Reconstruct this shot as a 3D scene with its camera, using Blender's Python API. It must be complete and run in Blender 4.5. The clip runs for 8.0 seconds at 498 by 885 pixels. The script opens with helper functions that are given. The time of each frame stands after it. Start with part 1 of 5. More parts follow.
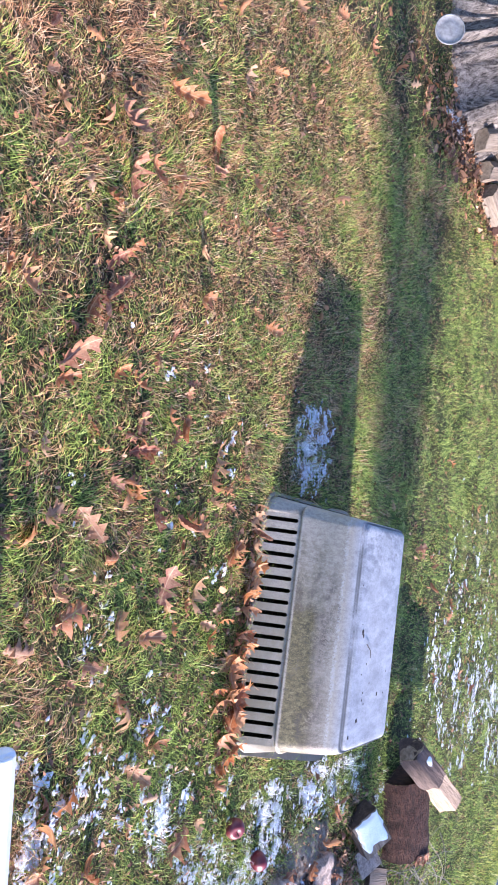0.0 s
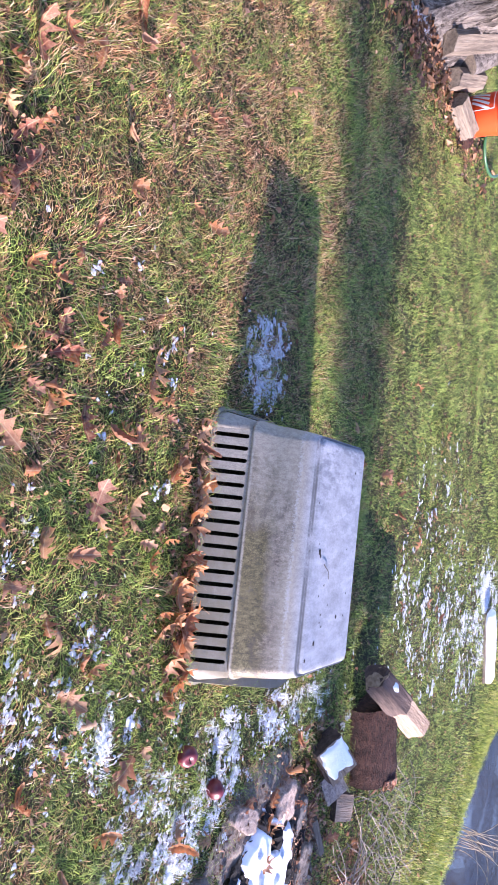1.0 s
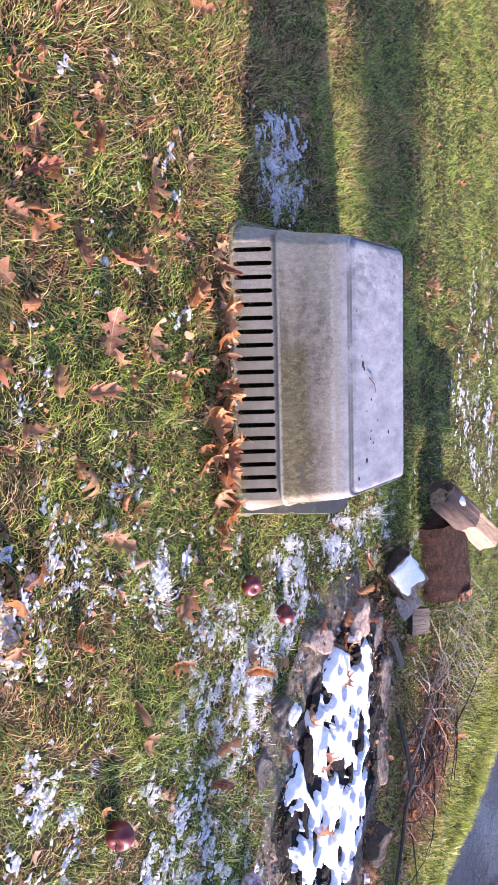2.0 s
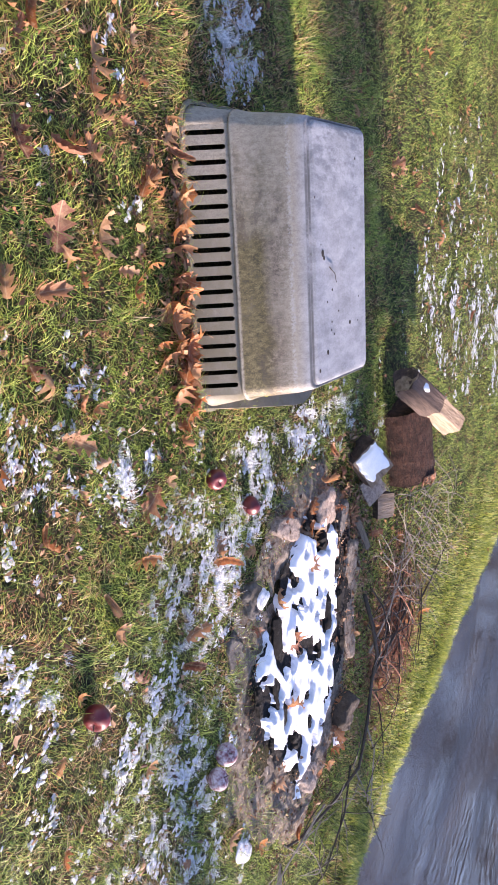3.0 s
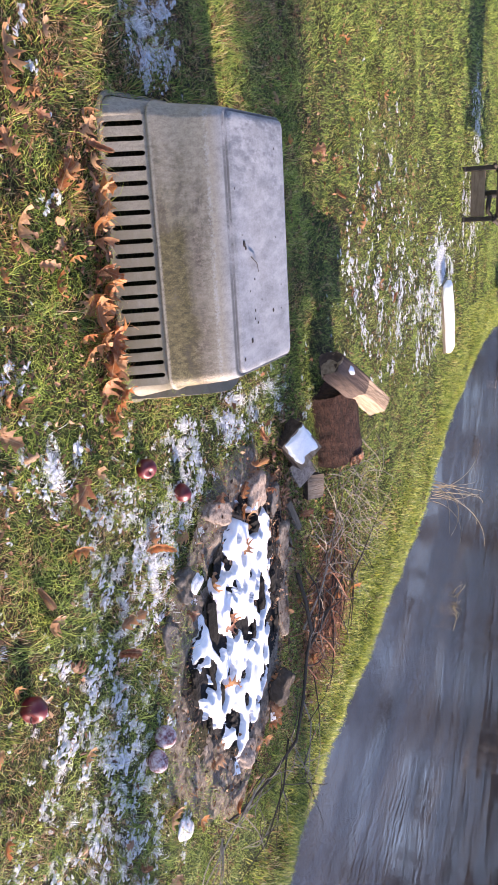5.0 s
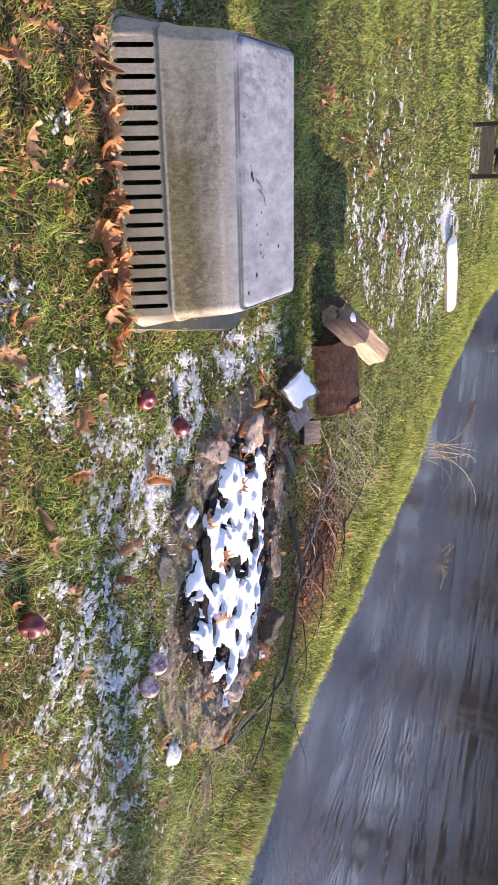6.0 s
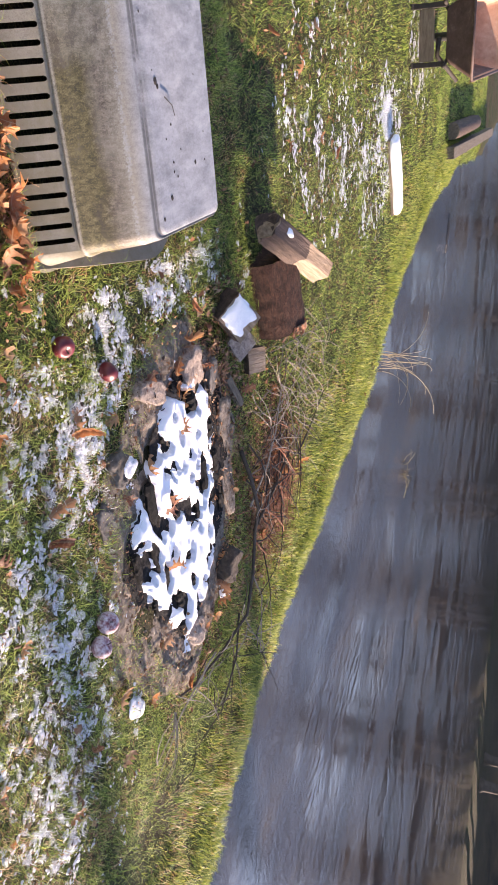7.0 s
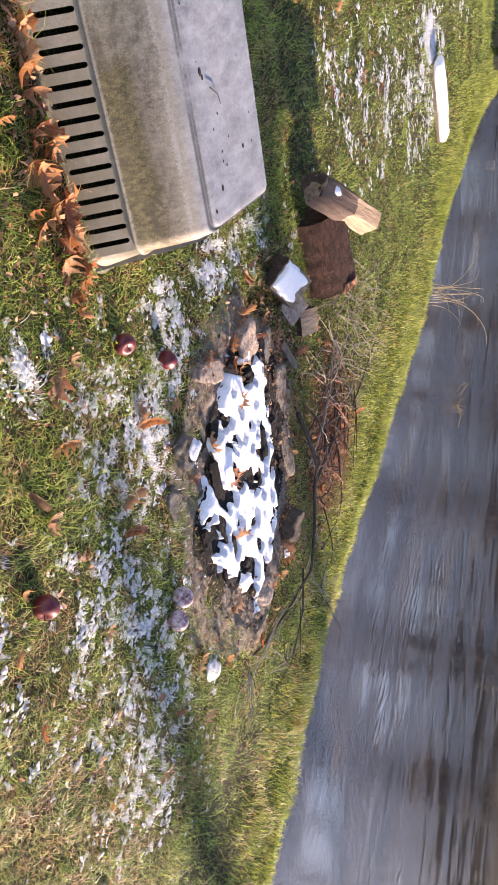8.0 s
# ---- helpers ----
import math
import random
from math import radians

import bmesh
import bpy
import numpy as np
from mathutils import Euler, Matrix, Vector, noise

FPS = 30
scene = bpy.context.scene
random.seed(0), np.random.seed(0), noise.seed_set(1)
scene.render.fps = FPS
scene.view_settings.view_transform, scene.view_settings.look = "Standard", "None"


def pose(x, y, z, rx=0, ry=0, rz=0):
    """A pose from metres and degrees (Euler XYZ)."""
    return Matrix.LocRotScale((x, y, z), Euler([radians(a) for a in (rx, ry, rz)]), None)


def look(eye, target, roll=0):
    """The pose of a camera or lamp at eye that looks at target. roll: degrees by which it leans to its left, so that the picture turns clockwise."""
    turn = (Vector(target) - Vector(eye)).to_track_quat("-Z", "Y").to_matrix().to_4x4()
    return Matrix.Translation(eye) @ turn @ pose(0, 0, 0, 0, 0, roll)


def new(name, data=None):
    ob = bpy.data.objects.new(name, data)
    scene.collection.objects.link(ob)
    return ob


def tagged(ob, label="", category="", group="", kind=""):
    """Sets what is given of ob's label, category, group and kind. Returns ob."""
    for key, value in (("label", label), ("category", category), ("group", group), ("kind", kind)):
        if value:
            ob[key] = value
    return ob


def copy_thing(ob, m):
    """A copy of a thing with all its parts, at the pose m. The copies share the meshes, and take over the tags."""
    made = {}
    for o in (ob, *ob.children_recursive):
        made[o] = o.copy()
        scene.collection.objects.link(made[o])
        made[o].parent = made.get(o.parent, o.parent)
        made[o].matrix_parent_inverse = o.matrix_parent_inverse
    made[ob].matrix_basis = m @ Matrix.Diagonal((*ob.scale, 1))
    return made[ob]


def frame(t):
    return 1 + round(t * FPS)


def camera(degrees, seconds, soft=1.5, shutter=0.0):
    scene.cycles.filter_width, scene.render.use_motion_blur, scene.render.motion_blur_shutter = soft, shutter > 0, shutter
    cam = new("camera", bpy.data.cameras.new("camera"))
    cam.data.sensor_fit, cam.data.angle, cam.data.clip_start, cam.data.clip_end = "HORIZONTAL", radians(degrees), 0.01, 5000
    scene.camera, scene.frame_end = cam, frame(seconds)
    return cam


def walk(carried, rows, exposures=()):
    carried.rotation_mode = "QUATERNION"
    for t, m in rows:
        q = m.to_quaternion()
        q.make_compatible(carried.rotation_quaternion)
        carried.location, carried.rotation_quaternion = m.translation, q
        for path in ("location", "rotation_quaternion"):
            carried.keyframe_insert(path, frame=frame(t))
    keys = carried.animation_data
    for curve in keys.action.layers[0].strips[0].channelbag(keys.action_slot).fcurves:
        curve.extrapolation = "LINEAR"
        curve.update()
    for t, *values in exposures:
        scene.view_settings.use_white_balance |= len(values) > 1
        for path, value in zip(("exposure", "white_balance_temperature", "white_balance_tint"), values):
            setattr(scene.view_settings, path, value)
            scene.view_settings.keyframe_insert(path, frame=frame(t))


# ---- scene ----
cam = camera(36.5, 8.0)
PATH = [
    (0, (0.137, -2.606, 1.434), (-0.145, -0.915, 0.402), 92.7),
    (0.2, (0.134, -2.596, 1.413), (-0.104, -0.926, 0.338), 92.4),
    (0.5, (0.157, -2.533, 1.418), (-0.072, -0.856, 0.352), 91.5),
    (0.7, (0.177, -2.456, 1.43), (-0.059, -0.729, 0.45), 92.2),
    (0.8, (0.208, -2.422, 1.449), (-0.023, -0.68, 0.494), 92.3),
    (1, (0.234, -2.36, 1.442), (0.077, -0.623, 0.463), 93.7),
    (1.2, (0.248, -2.311, 1.429), (0.113, -0.624, 0.363), 93.9),
    (1.5, (0.284, -2.245, 1.417), (0.138, -0.586, 0.309), 90.7),
    (1.8, (0.333, -2.195, 1.423), (0.41, -0.523, 0.328), 92.0),
    (2, (0.347, -2.168, 1.423), (0.574, -0.505, 0.334), 92.7),
    (2.2, (0.35, -2.152, 1.42), (0.754, -0.518, 0.341), 93.6),
    (3.3, (0.318, -2.131, 1.464), (0.858, -0.475, 0.482), 96.6),
    (3.5, (0.314, -2.126, 1.466), (0.848, -0.439, 0.535), 96.3),
    (4, (0.296, -2.138, 1.471), (0.815, -0.425, 0.58), 95.5),
    (4.2, (0.285, -2.136, 1.478), (0.806, -0.416, 0.602), 95.5),
    (5.5, (0.307, -2.177, 1.495), (0.95, -0.476, 0.663), 95.9),
    (5.7, (0.331, -2.187, 1.489), (1.007, -0.494, 0.667), 97.2),
    (6, (0.371, -2.216, 1.502), (1.048, -0.528, 0.67), 98.3),
    (6.2, (0.377, -2.206, 1.478), (1.052, -0.516, 0.646), 97.3),
    (6.5, (0.373, -2.155, 1.489), (1.014, -0.456, 0.651), 97.4),
    (6.7, (0.359, -2.076, 1.502), (1.003, -0.362, 0.697), 96.4),
    (6.9, (0.364, -1.995, 1.495), (1.13, -0.298, 0.764), 95.9),
    (7, (0.372, -1.97, 1.492), (1.258, -0.327, 0.775), 96.2),
    (7.1, (0.366, -1.942, 1.476), (1.341, -0.344, 0.771), 96.7),
    (7.3, (0.367, -1.918, 1.446), (1.428, -0.4, 0.69), 97.3),
    (7.5, (0.329, -1.915, 1.45), (1.423, -0.43, 0.677), 97.8),
    (7.7, (0.282, -1.92, 1.444), (1.372, -0.433, 0.67), 96.7),
    (8, (0.169, -1.929, 1.443), (1.213, -0.43, 0.629), 95.6),
]
walk(cam, [(t, look(eye, target, roll)) for t, eye, target, roll in PATH], [(0.0, 2.38, 5850, 31), (0.5, 2.44, 6350, 31), (1.0, 2.35, 5950, 39), (1.5, 2.32, 6150, 39), (2.0, 2.27, 6550, 41), (3.3, 2.08, 6950, 34), (6.5, 2.08, 7500, 33), (8.0, 2.05, 7900, 33)])

# ---- world and sun: a low winter sun from the right, clear pale sky ----
SUN_ELEV, SUN_AZ = 16.5, -1.0          # degrees; azimuth from +x towards +y
sun_dir = Vector((math.cos(radians(SUN_AZ)) * math.cos(radians(SUN_ELEV)),
                  math.sin(radians(SUN_AZ)) * math.cos(radians(SUN_ELEV)), math.sin(radians(SUN_ELEV))))
world = bpy.data.worlds.new("world")
scene.world = world
world.use_nodes = True
wn, wl = world.node_tree.nodes, world.node_tree.links
sky = wn.new("ShaderNodeTexSky")
sky.sky_type, sky.sun_disc = "NISHITA", False
sky.air_density, sky.dust_density, sky.ozone_density = 1.0, 0.3, 2.5
sky.sun_elevation, sky.sun_rotation = radians(SUN_ELEV), radians(90 - SUN_AZ)
wl.new(sky.outputs[0], wn["Background"].inputs[0])
wn["Background"].inputs[1].default_value = 0.098
sun = new("sun", bpy.data.lights.new("sun", "SUN"))
sun.data.energy, sun.data.angle, sun.data.color = 3.5, radians(0.53), (1.0, 0.94, 0.79)
sun.matrix_world = look(sun_dir * 50, (0, 0, 0))


# ---- materials ----
class Nodes:
    """A short way to write node trees."""

    def __init__(self, name):
        self.mat = bpy.data.materials.new(name)
        self.mat.use_nodes = True
        self.tree = self.mat.node_tree
        self.bsdf = self.tree.nodes["Principled BSDF"]
        self.place = self.node("ShaderNodeNewGeometry").outputs["Position"]

    def node(self, kind):
        return self.tree.nodes.new(kind)

    def put(self, socket, value):
        if isinstance(value, bpy.types.NodeSocket):
            self.tree.links.new(value, socket)
        else:
            socket.default_value = value

    def noise(self, scale, detail=4.0, rough=0.6, stretch=(1, 1, 1), at=None, distort=0.0):
        m = self.node("ShaderNodeMapping")
        self.put(m.inputs["Vector"], at if at is not None else self.place)
        m.inputs["Scale"].default_value = stretch
        n = self.node("ShaderNodeTexNoise")
        self.put(n.inputs["Vector"], m.outputs[0])
        n.inputs["Scale"].default_value, n.inputs["Detail"].default_value = scale, detail
        n.inputs["Roughness"].default_value, n.inputs["Distortion"].default_value = rough, distort
        return n.outputs[0]

    def local(self):
        return self.node("ShaderNodeTexCoord").outputs["Object"]

    def ramp(self, value, stops):
        r = self.node("ShaderNodeValToRGB")
        while len(r.color_ramp.elements) < len(stops):
            r.color_ramp.elements.new(0.5)
        for e, (p, c) in zip(r.color_ramp.elements, stops):
            e.position, e.color = p, (*c, 1) if len(c) == 3 else c
        self.put(r.inputs[0], value)
        return r.outputs[0]

    def math(self, op, a, b=0.0, clamp=False):
        n = self.node("ShaderNodeMath")
        n.operation, n.use_clamp = op, clamp
        self.put(n.inputs[0], a)
        self.put(n.inputs[1], b)
        return n.outputs[0]

    def span(self, value, lo, hi):
        n = self.node("ShaderNodeMapRange")
        self.put(n.inputs[0], value)
        n.inputs[1].default_value, n.inputs[2].default_value = lo, hi
        return n.outputs[0]

    def mix(self, fac, a, b, blend="MIX"):
        n = self.node("ShaderNodeMix")
        n.data_type, n.blend_type = "RGBA", blend
        self.put(n.inputs[0], fac)
        self.put(n.inputs[6], (*a, 1) if isinstance(a, tuple) else a)
        self.put(n.inputs[7], (*b, 1) if isinstance(b, tuple) else b)
        return n.outputs[2]

    def attr(self, name):
        n = self.node("ShaderNodeAttribute")
        n.attribute_name = name
        return n.outputs["Fac"]

    def finish(self, color, rough=0.8, bump=None, depth=0.01, strength=0.6, metal=0.0, spec=0.5):
        b = self.bsdf
        self.put(b.inputs["Base Color"], (*color, 1) if isinstance(color, tuple) else color)
        self.put(b.inputs["Roughness"], rough)
        self.put(b.inputs["Metallic"], metal)
        self.put(b.inputs["Specular IOR Level"], spec)
        if bump is not None:
            n = self.node("ShaderNodeBump")
            n.inputs["Strength"].default_value, n.inputs["Distance"].default_value = strength, depth
            self.put(n.inputs["Height"], bump)
            self.put(b.inputs["Normal"], n.outputs[0])
        return self.mat

    def see_through(self, color, share):
        """Lets part of the light through a thin leaf or blade."""
        t, mixed = self.node("ShaderNodeBsdfTranslucent"), self.node("ShaderNodeMixShader")
        self.put(t.inputs[0], color)
        mixed.inputs[0].default_value = share
        self.put(mixed.inputs[1], self.bsdf.outputs[0])
        self.put(mixed.inputs[2], t.outputs[0])
        self.put(self.tree.nodes["Material Output"].inputs[0], mixed.outputs[0])
        return self.mat


SNOW = (0.86, 0.88, 0.92)


def snow_cover(n, weight=1.0):
    """Where thin snow lies: the amount kept on the mesh, broken up by clumps."""
    grain = n.math("ADD", n.math("MULTIPLY", n.noise(15, 3, 0.6, (0.9, 1.2, 0.2)), 0.74), n.math("MULTIPLY", n.noise(60, 3, 0.6), 0.26))
    return n.math("MULTIPLY", n.span(n.math("ADD", grain, n.attr("snow")), 0.985, 1.03), weight)


def ground_material():
    n = Nodes("lawn_soil")
    fine, broad = n.noise(90, 5, 0.7), n.noise(3.0, 4, 0.6)
    color = n.ramp(fine, [(0.34, (0.010, 0.008, 0.005)), (0.47, (0.035, 0.027, 0.013)), (0.6, (0.08, 0.058, 0.028)), (0.75, (0.20, 0.13, 0.065))])
    color = n.mix(n.span(broad, 0.4, 0.62), color, n.ramp(fine, [(0.36, (0.008, 0.012, 0.004)), (0.55, (0.028, 0.042, 0.011)), (0.75, (0.11, 0.12, 0.035))]))
    woods = n.ramp(n.noise(0.25, 6, 0.7), [(0.35, (0.03, 0.024, 0.016)), (0.65, (0.12, 0.085, 0.05))])
    color = n.mix(n.attr("woods"), color, woods)
    color = n.mix(snow_cover(n, 0.55), color, SNOW)
    return n.finish(color, 0.9, n.noise(140, 4, 0.7), 0.012, 0.9, spec=0.2)


def grass_material(name, tones, dry):
    n = Nodes(name)
    island = n.node("ShaderNodeNewGeometry").outputs["Random Per Island"]
    patch = n.math("ADD", n.math("MULTIPLY", n.noise(2.2, 3, 0.6), 0.45), n.math("MULTIPLY", n.noise(11, 3, 0.6), 0.55))
    color = n.ramp(island, [(i / max(1, len(tones) - 1), c) for i, c in enumerate(tones)])
    straw = n.ramp(n.math("FRACT", n.math("MULTIPLY", island, 31.7)), [(0.0, (0.09, 0.042, 0.022)), (0.25, (0.26, 0.115, 0.05)), (0.5, (0.44, 0.225, 0.10)), (0.75, (0.52, 0.33, 0.17)), (1.0, (0.66, 0.52, 0.33))])
    pick = n.math("ADD", n.math("MULTIPLY", n.math("SUBTRACT", patch, 0.5), 3.6), n.math("ADD", n.attr("dry"), dry))
    flip = n.math("FRACT", n.math("MULTIPLY", island, 57.3))
    color = n.mix(n.span(n.math("SUBTRACT", pick, flip), -0.1, 0.1), color, straw)
    color = n.mix(snow_cover(n, 0.80), color, SNOW)
    color = n.mix(1.0, color, (1.32, 1.30, 1.30), "MULTIPLY")
    n.finish(color, 0.5, spec=0.4)
    return n.see_through(color, 0.33)


def leaf_material(name, tones, rough=0.55):
    n = Nodes(name)
    r = n.node("ShaderNodeObjectInfo").outputs["Random"]
    at = n.local()
    color = n.ramp(r, [(i / (len(tones) - 1), c) for i, c in enumerate(tones)])
    color = n.mix(n.span(n.noise(60, 4, 0.6, at=at), 0.35, 0.75), color, n.mix(0.40, color, (0.08, 0.03, 0.015)))
    color = n.mix(n.span(n.noise(7, 4, 0.65, at=at), 0.50, 0.68), color, (0.40, 0.23, 0.125))
    color = n.mix(n.math("MULTIPLY", n.span(n.noise(4, 3, 0.6, at=at), 0.54, 0.72), 0.5), color, (0.09, 0.034, 0.02))
    sep = n.node("ShaderNodeSeparateXYZ")
    n.put(sep.inputs[0], at)
    aside = n.math("ABSOLUTE", sep.outputs["Y"])
    side = n.span(n.math("SINE", n.math("MULTIPLY", n.math("SUBTRACT", sep.outputs["X"], aside), 38.0)), 0.93, 1.0)
    vein = n.math("MAXIMUM", n.span(aside, 0.016, 0.008), n.math("MULTIPLY", side, 0.5))
    color = n.mix(n.math("MULTIPLY", vein, 0.55), color, (0.52, 0.36, 0.22))
    n.finish(color, rough, n.noise(120, 3, 0.6, at=at), 0.002, 0.5)
    return n.see_through(color, 0.38)


def litter_material():
    n = Nodes("leaf_litter")
    island = n.node("ShaderNodeNewGeometry").outputs["Random Per Island"]
    color = n.ramp(island, [(0, (0.04, 0.021, 0.012)), (0.3, (0.14, 0.06, 0.029)), (0.55, (0.30, 0.125, 0.05)), (0.8, (0.30, 0.16, 0.08)), (1, (0.36, 0.225, 0.13))])
    return n.finish(color, 0.7, n.noise(150, 3), 0.002, 0.4)


KENNEL_FOOT = -0.0037          # level of the lawn under the kennel


def plastic_material():
    n = Nodes("weathered_plastic")
    shift = n.node("ShaderNodeVectorMath")
    shift.operation = "SUBTRACT"
    n.put(shift.inputs[0], n.place)
    shift.inputs[1].default_value = (0, 0, KENNEL_FOOT)
    at = shift.outputs[0]
    sep = n.node("ShaderNodeSeparateXYZ")
    n.put(sep.inputs[0], at)
    px, pz = sep.outputs["X"], sep.outputs["Z"]
    grime = n.noise(6, 6, 0.70, (0.8, 1, 1.5), at=at)
    fine = n.noise(90, 5, 0.78, (1, 0.7, 0.5), at=at)
    speck = n.noise(330, 3, 0.75, at=at)
    tone = n.math("ADD", n.math("MULTIPLY", fine, 0.55), n.math("MULTIPLY", speck, 0.45))
    both = n.math("ADD", n.math("MULTIPLY", grime, 0.55), n.math("MULTIPLY", tone, 0.45))
    wave = n.math("SUBTRACT", n.noise(9, 5, 0.65, (1, 1, 0.6), at=at), 0.5)
    drift = n.math("MULTIPLY", n.math("SUBTRACT", n.noise(4.5, 5, 0.65, at=at), 0.5), 0.9)
    px_soft = n.math("ADD", px, drift)
    color = n.ramp(tone, [(0.42, (0.175, 0.158, 0.124)), (0.5, (0.235, 0.215, 0.174)), (0.58, (0.290, 0.268, 0.222))])
    flank = n.math("MULTIPLY", n.span(pz, 0.138, 0.143), n.span(pz, 0.303, 0.296))
    # the flank past the clean rear end: pinkish grey-brown film, peppered
    along = n.span(px_soft, 0.17, 0.30)
    film = n.ramp(tone, [(0.42, (0.050, 0.040, 0.029)), (0.48, (0.116, 0.096, 0.074)), (0.53, (0.168, 0.143, 0.115)), (0.60, (0.240, 0.213, 0.177))])
    color = n.mix(n.math("MULTIPLY", n.math("MULTIPLY", n.math("MULTIPLY", flank, n.span(n.math("ADD", pz, n.math("MULTIPLY", wave, 0.10)), 0.300, 0.255)), along), n.span(both, 0.38, 0.50)), color, film)
    # olive algae from the ridge up to a wavering edge, thick in the middle
    algae = n.ramp(tone, [(0.42, (0.028, 0.024, 0.008)), (0.5, (0.080, 0.068, 0.024)), (0.58, (0.155, 0.134, 0.066))])
    edge = n.span(n.math("ADD", pz, n.math("MULTIPLY", wave, 0.11)), 0.250, 0.212)
    edge = n.math("MULTIPLY", n.math("MULTIPLY", edge, flank), n.span(px_soft, 0.08, 0.34))
    color = n.mix(n.math("MULTIPLY", edge, n.span(both, 0.32, 0.44)), color, algae)
    # a dark tide line near the door end
    tide = n.math("ABSOLUTE", n.math("SUBTRACT", n.math("ADD", pz, n.math("MULTIPLY", wave, 0.16)), 0.208))
    tide = n.math("MULTIPLY", n.math("MULTIPLY", n.span(tide, 0.012, 0.003), n.span(px, 0.55, 0.72)), flank)
    color = n.mix(n.math("MULTIPLY", tide, 0.6), color, (0.05, 0.04, 0.03))
    # a dark smudge where the clean end stops
    smudge = n.math("MULTIPLY", n.math("MULTIPLY", n.span(px_soft, 0.08, 0.24), n.span(px_soft, 0.42, 0.24)), n.math("MULTIPLY", flank, n.span(n.noise(16, 6, 0.78, (1, 1, 1.5), at=at), 0.46, 0.56)))
    color = n.mix(n.math("MULTIPLY", smudge, 0.6), color, (0.052, 0.040, 0.030))
    # pale line along the ridge above the slots
    ridge = n.math("MULTIPLY", n.math("MULTIPLY", n.span(pz, 0.127, 0.130), n.span(pz, 0.143, 0.139)), n.span(tone, 0.42, 0.52))
    color = n.mix(n.math("MULTIPLY", ridge, 0.6), color, (0.30, 0.28, 0.235))
    # thin film among the slots
    color = n.mix(n.math("MULTIPLY", n.math("MULTIPLY", n.span(pz, 0.13, 0.12), n.span(px, 0.1, 0.4)), n.span(both, 0.40, 0.56)), color, (0.15, 0.135, 0.088))
    # scuffed pale line along the shoulder
    scuff = n.math("ADD", pz, n.math("MULTIPLY", n.math("SUBTRACT", tone, 0.5), 0.05))
    scuff = n.math("MULTIPLY", n.math("MULTIPLY", n.span(scuff, 0.290, 0.295), n.span(scuff, 0.306, 0.302)), n.span(n.math("ADD", n.noise(140, 4, 0.8, at=at), n.math("MULTIPLY", wave, 0.5)), 0.42, 0.60))
    color = n.mix(n.math("MULTIPLY", scuff, 0.5), color, (0.38, 0.40, 0.425))
    # dirt gathered in the groove under the top
    groove = n.math("MULTIPLY", n.math("MULTIPLY", n.span(pz, 0.3325, 0.335), n.span(pz, 0.3425, 0.339)), n.span(both, 0.42, 0.52))
    # bleached top, mottled, greyer at the rear; its blue tint paints in sky light
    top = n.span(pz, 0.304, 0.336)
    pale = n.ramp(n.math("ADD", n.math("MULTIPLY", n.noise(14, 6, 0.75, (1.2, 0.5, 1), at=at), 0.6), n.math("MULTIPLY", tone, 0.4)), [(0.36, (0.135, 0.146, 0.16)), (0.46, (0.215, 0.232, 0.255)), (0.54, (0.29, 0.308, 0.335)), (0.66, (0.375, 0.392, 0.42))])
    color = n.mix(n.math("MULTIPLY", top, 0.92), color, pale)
    blot = n.math("MULTIPLY", n.span(n.noise(17, 6, 0.78, (1.5, 0.55, 1), at=at), 0.46, 0.60), n.math("ADD", n.math("MULTIPLY", n.span(n.math("ADD", px, n.math("MULTIPLY", wave, 0.6)), 0.34, 0.05), 0.6), 0.15))
    color = n.mix(n.math("MULTIPLY", blot, n.span(pz, 0.338, 0.345)), color, (0.085, 0.095, 0.115))
    color = n.mix(n.math("MULTIPLY", groove, 0.75), color, (0.05, 0.052, 0.05))
    rough = n.ramp(tone, [(0.3, (0.45,) * 3), (0.7, (0.68,) * 3)])
    return n.finish(color, rough, tone, 0.003, 0.5)


def rough_material(name, stops, scale=30, rough=0.85, depth=0.006, stretch=(1, 1, 1), spec=0.3, snow=0.0, world_space=False, strength=0.8):
    """Wood, bark, stone, soil: a ramp over stretched noise, with relief."""
    n = Nodes(name)
    at = None if world_space else n.local()
    a, b = n.noise(scale, 6, 0.68, stretch, at=at, distort=0.4), n.noise(scale * 4, 4, 0.7, stretch, at=at)
    both = n.math("ADD", n.math("MULTIPLY", a, 0.7), n.math("MULTIPLY", b, 0.3))
    color = n.ramp(both, stops)
    if snow:
        up = n.node("ShaderNodeSeparateXYZ")
        n.put(up.inputs[0], n.node("ShaderNodeNewGeometry").outputs["Normal"])
        cover = n.math("MULTIPLY", n.span(up.outputs["Z"], 0.55, 0.9), n.span(n.math("ADD", a, snow - 0.5), 0.46, 0.54))
        color = n.mix(cover, color, SNOW)
    return n.finish(color, rough, both, depth, strength, spec=spec)


def snow_material():
    n = Nodes("snow")
    color = n.ramp(n.noise(40, 4, 0.6), [(0.3, (0.80, 0.83, 0.88)), (0.7, (0.90, 0.91, 0.93))])
    m = n.finish(color, 0.6, n.noise(90, 5, 0.7), 0.006, 0.6)
    return m


def thin_snow_material():
    """Wet, half-melted snow, greyer and glassier than the deep patches."""
    n = Nodes("thin_wet_snow")
    color = n.ramp(n.noise(70, 4, 0.65), [(0.34, (0.40, 0.43, 0.47)), (0.5, (0.62, 0.65, 0.70)), (0.66, (0.80, 0.82, 0.86))])
    return n.finish(color, 0.45, n.noise(160, 4, 0.7), 0.004, 0.7)


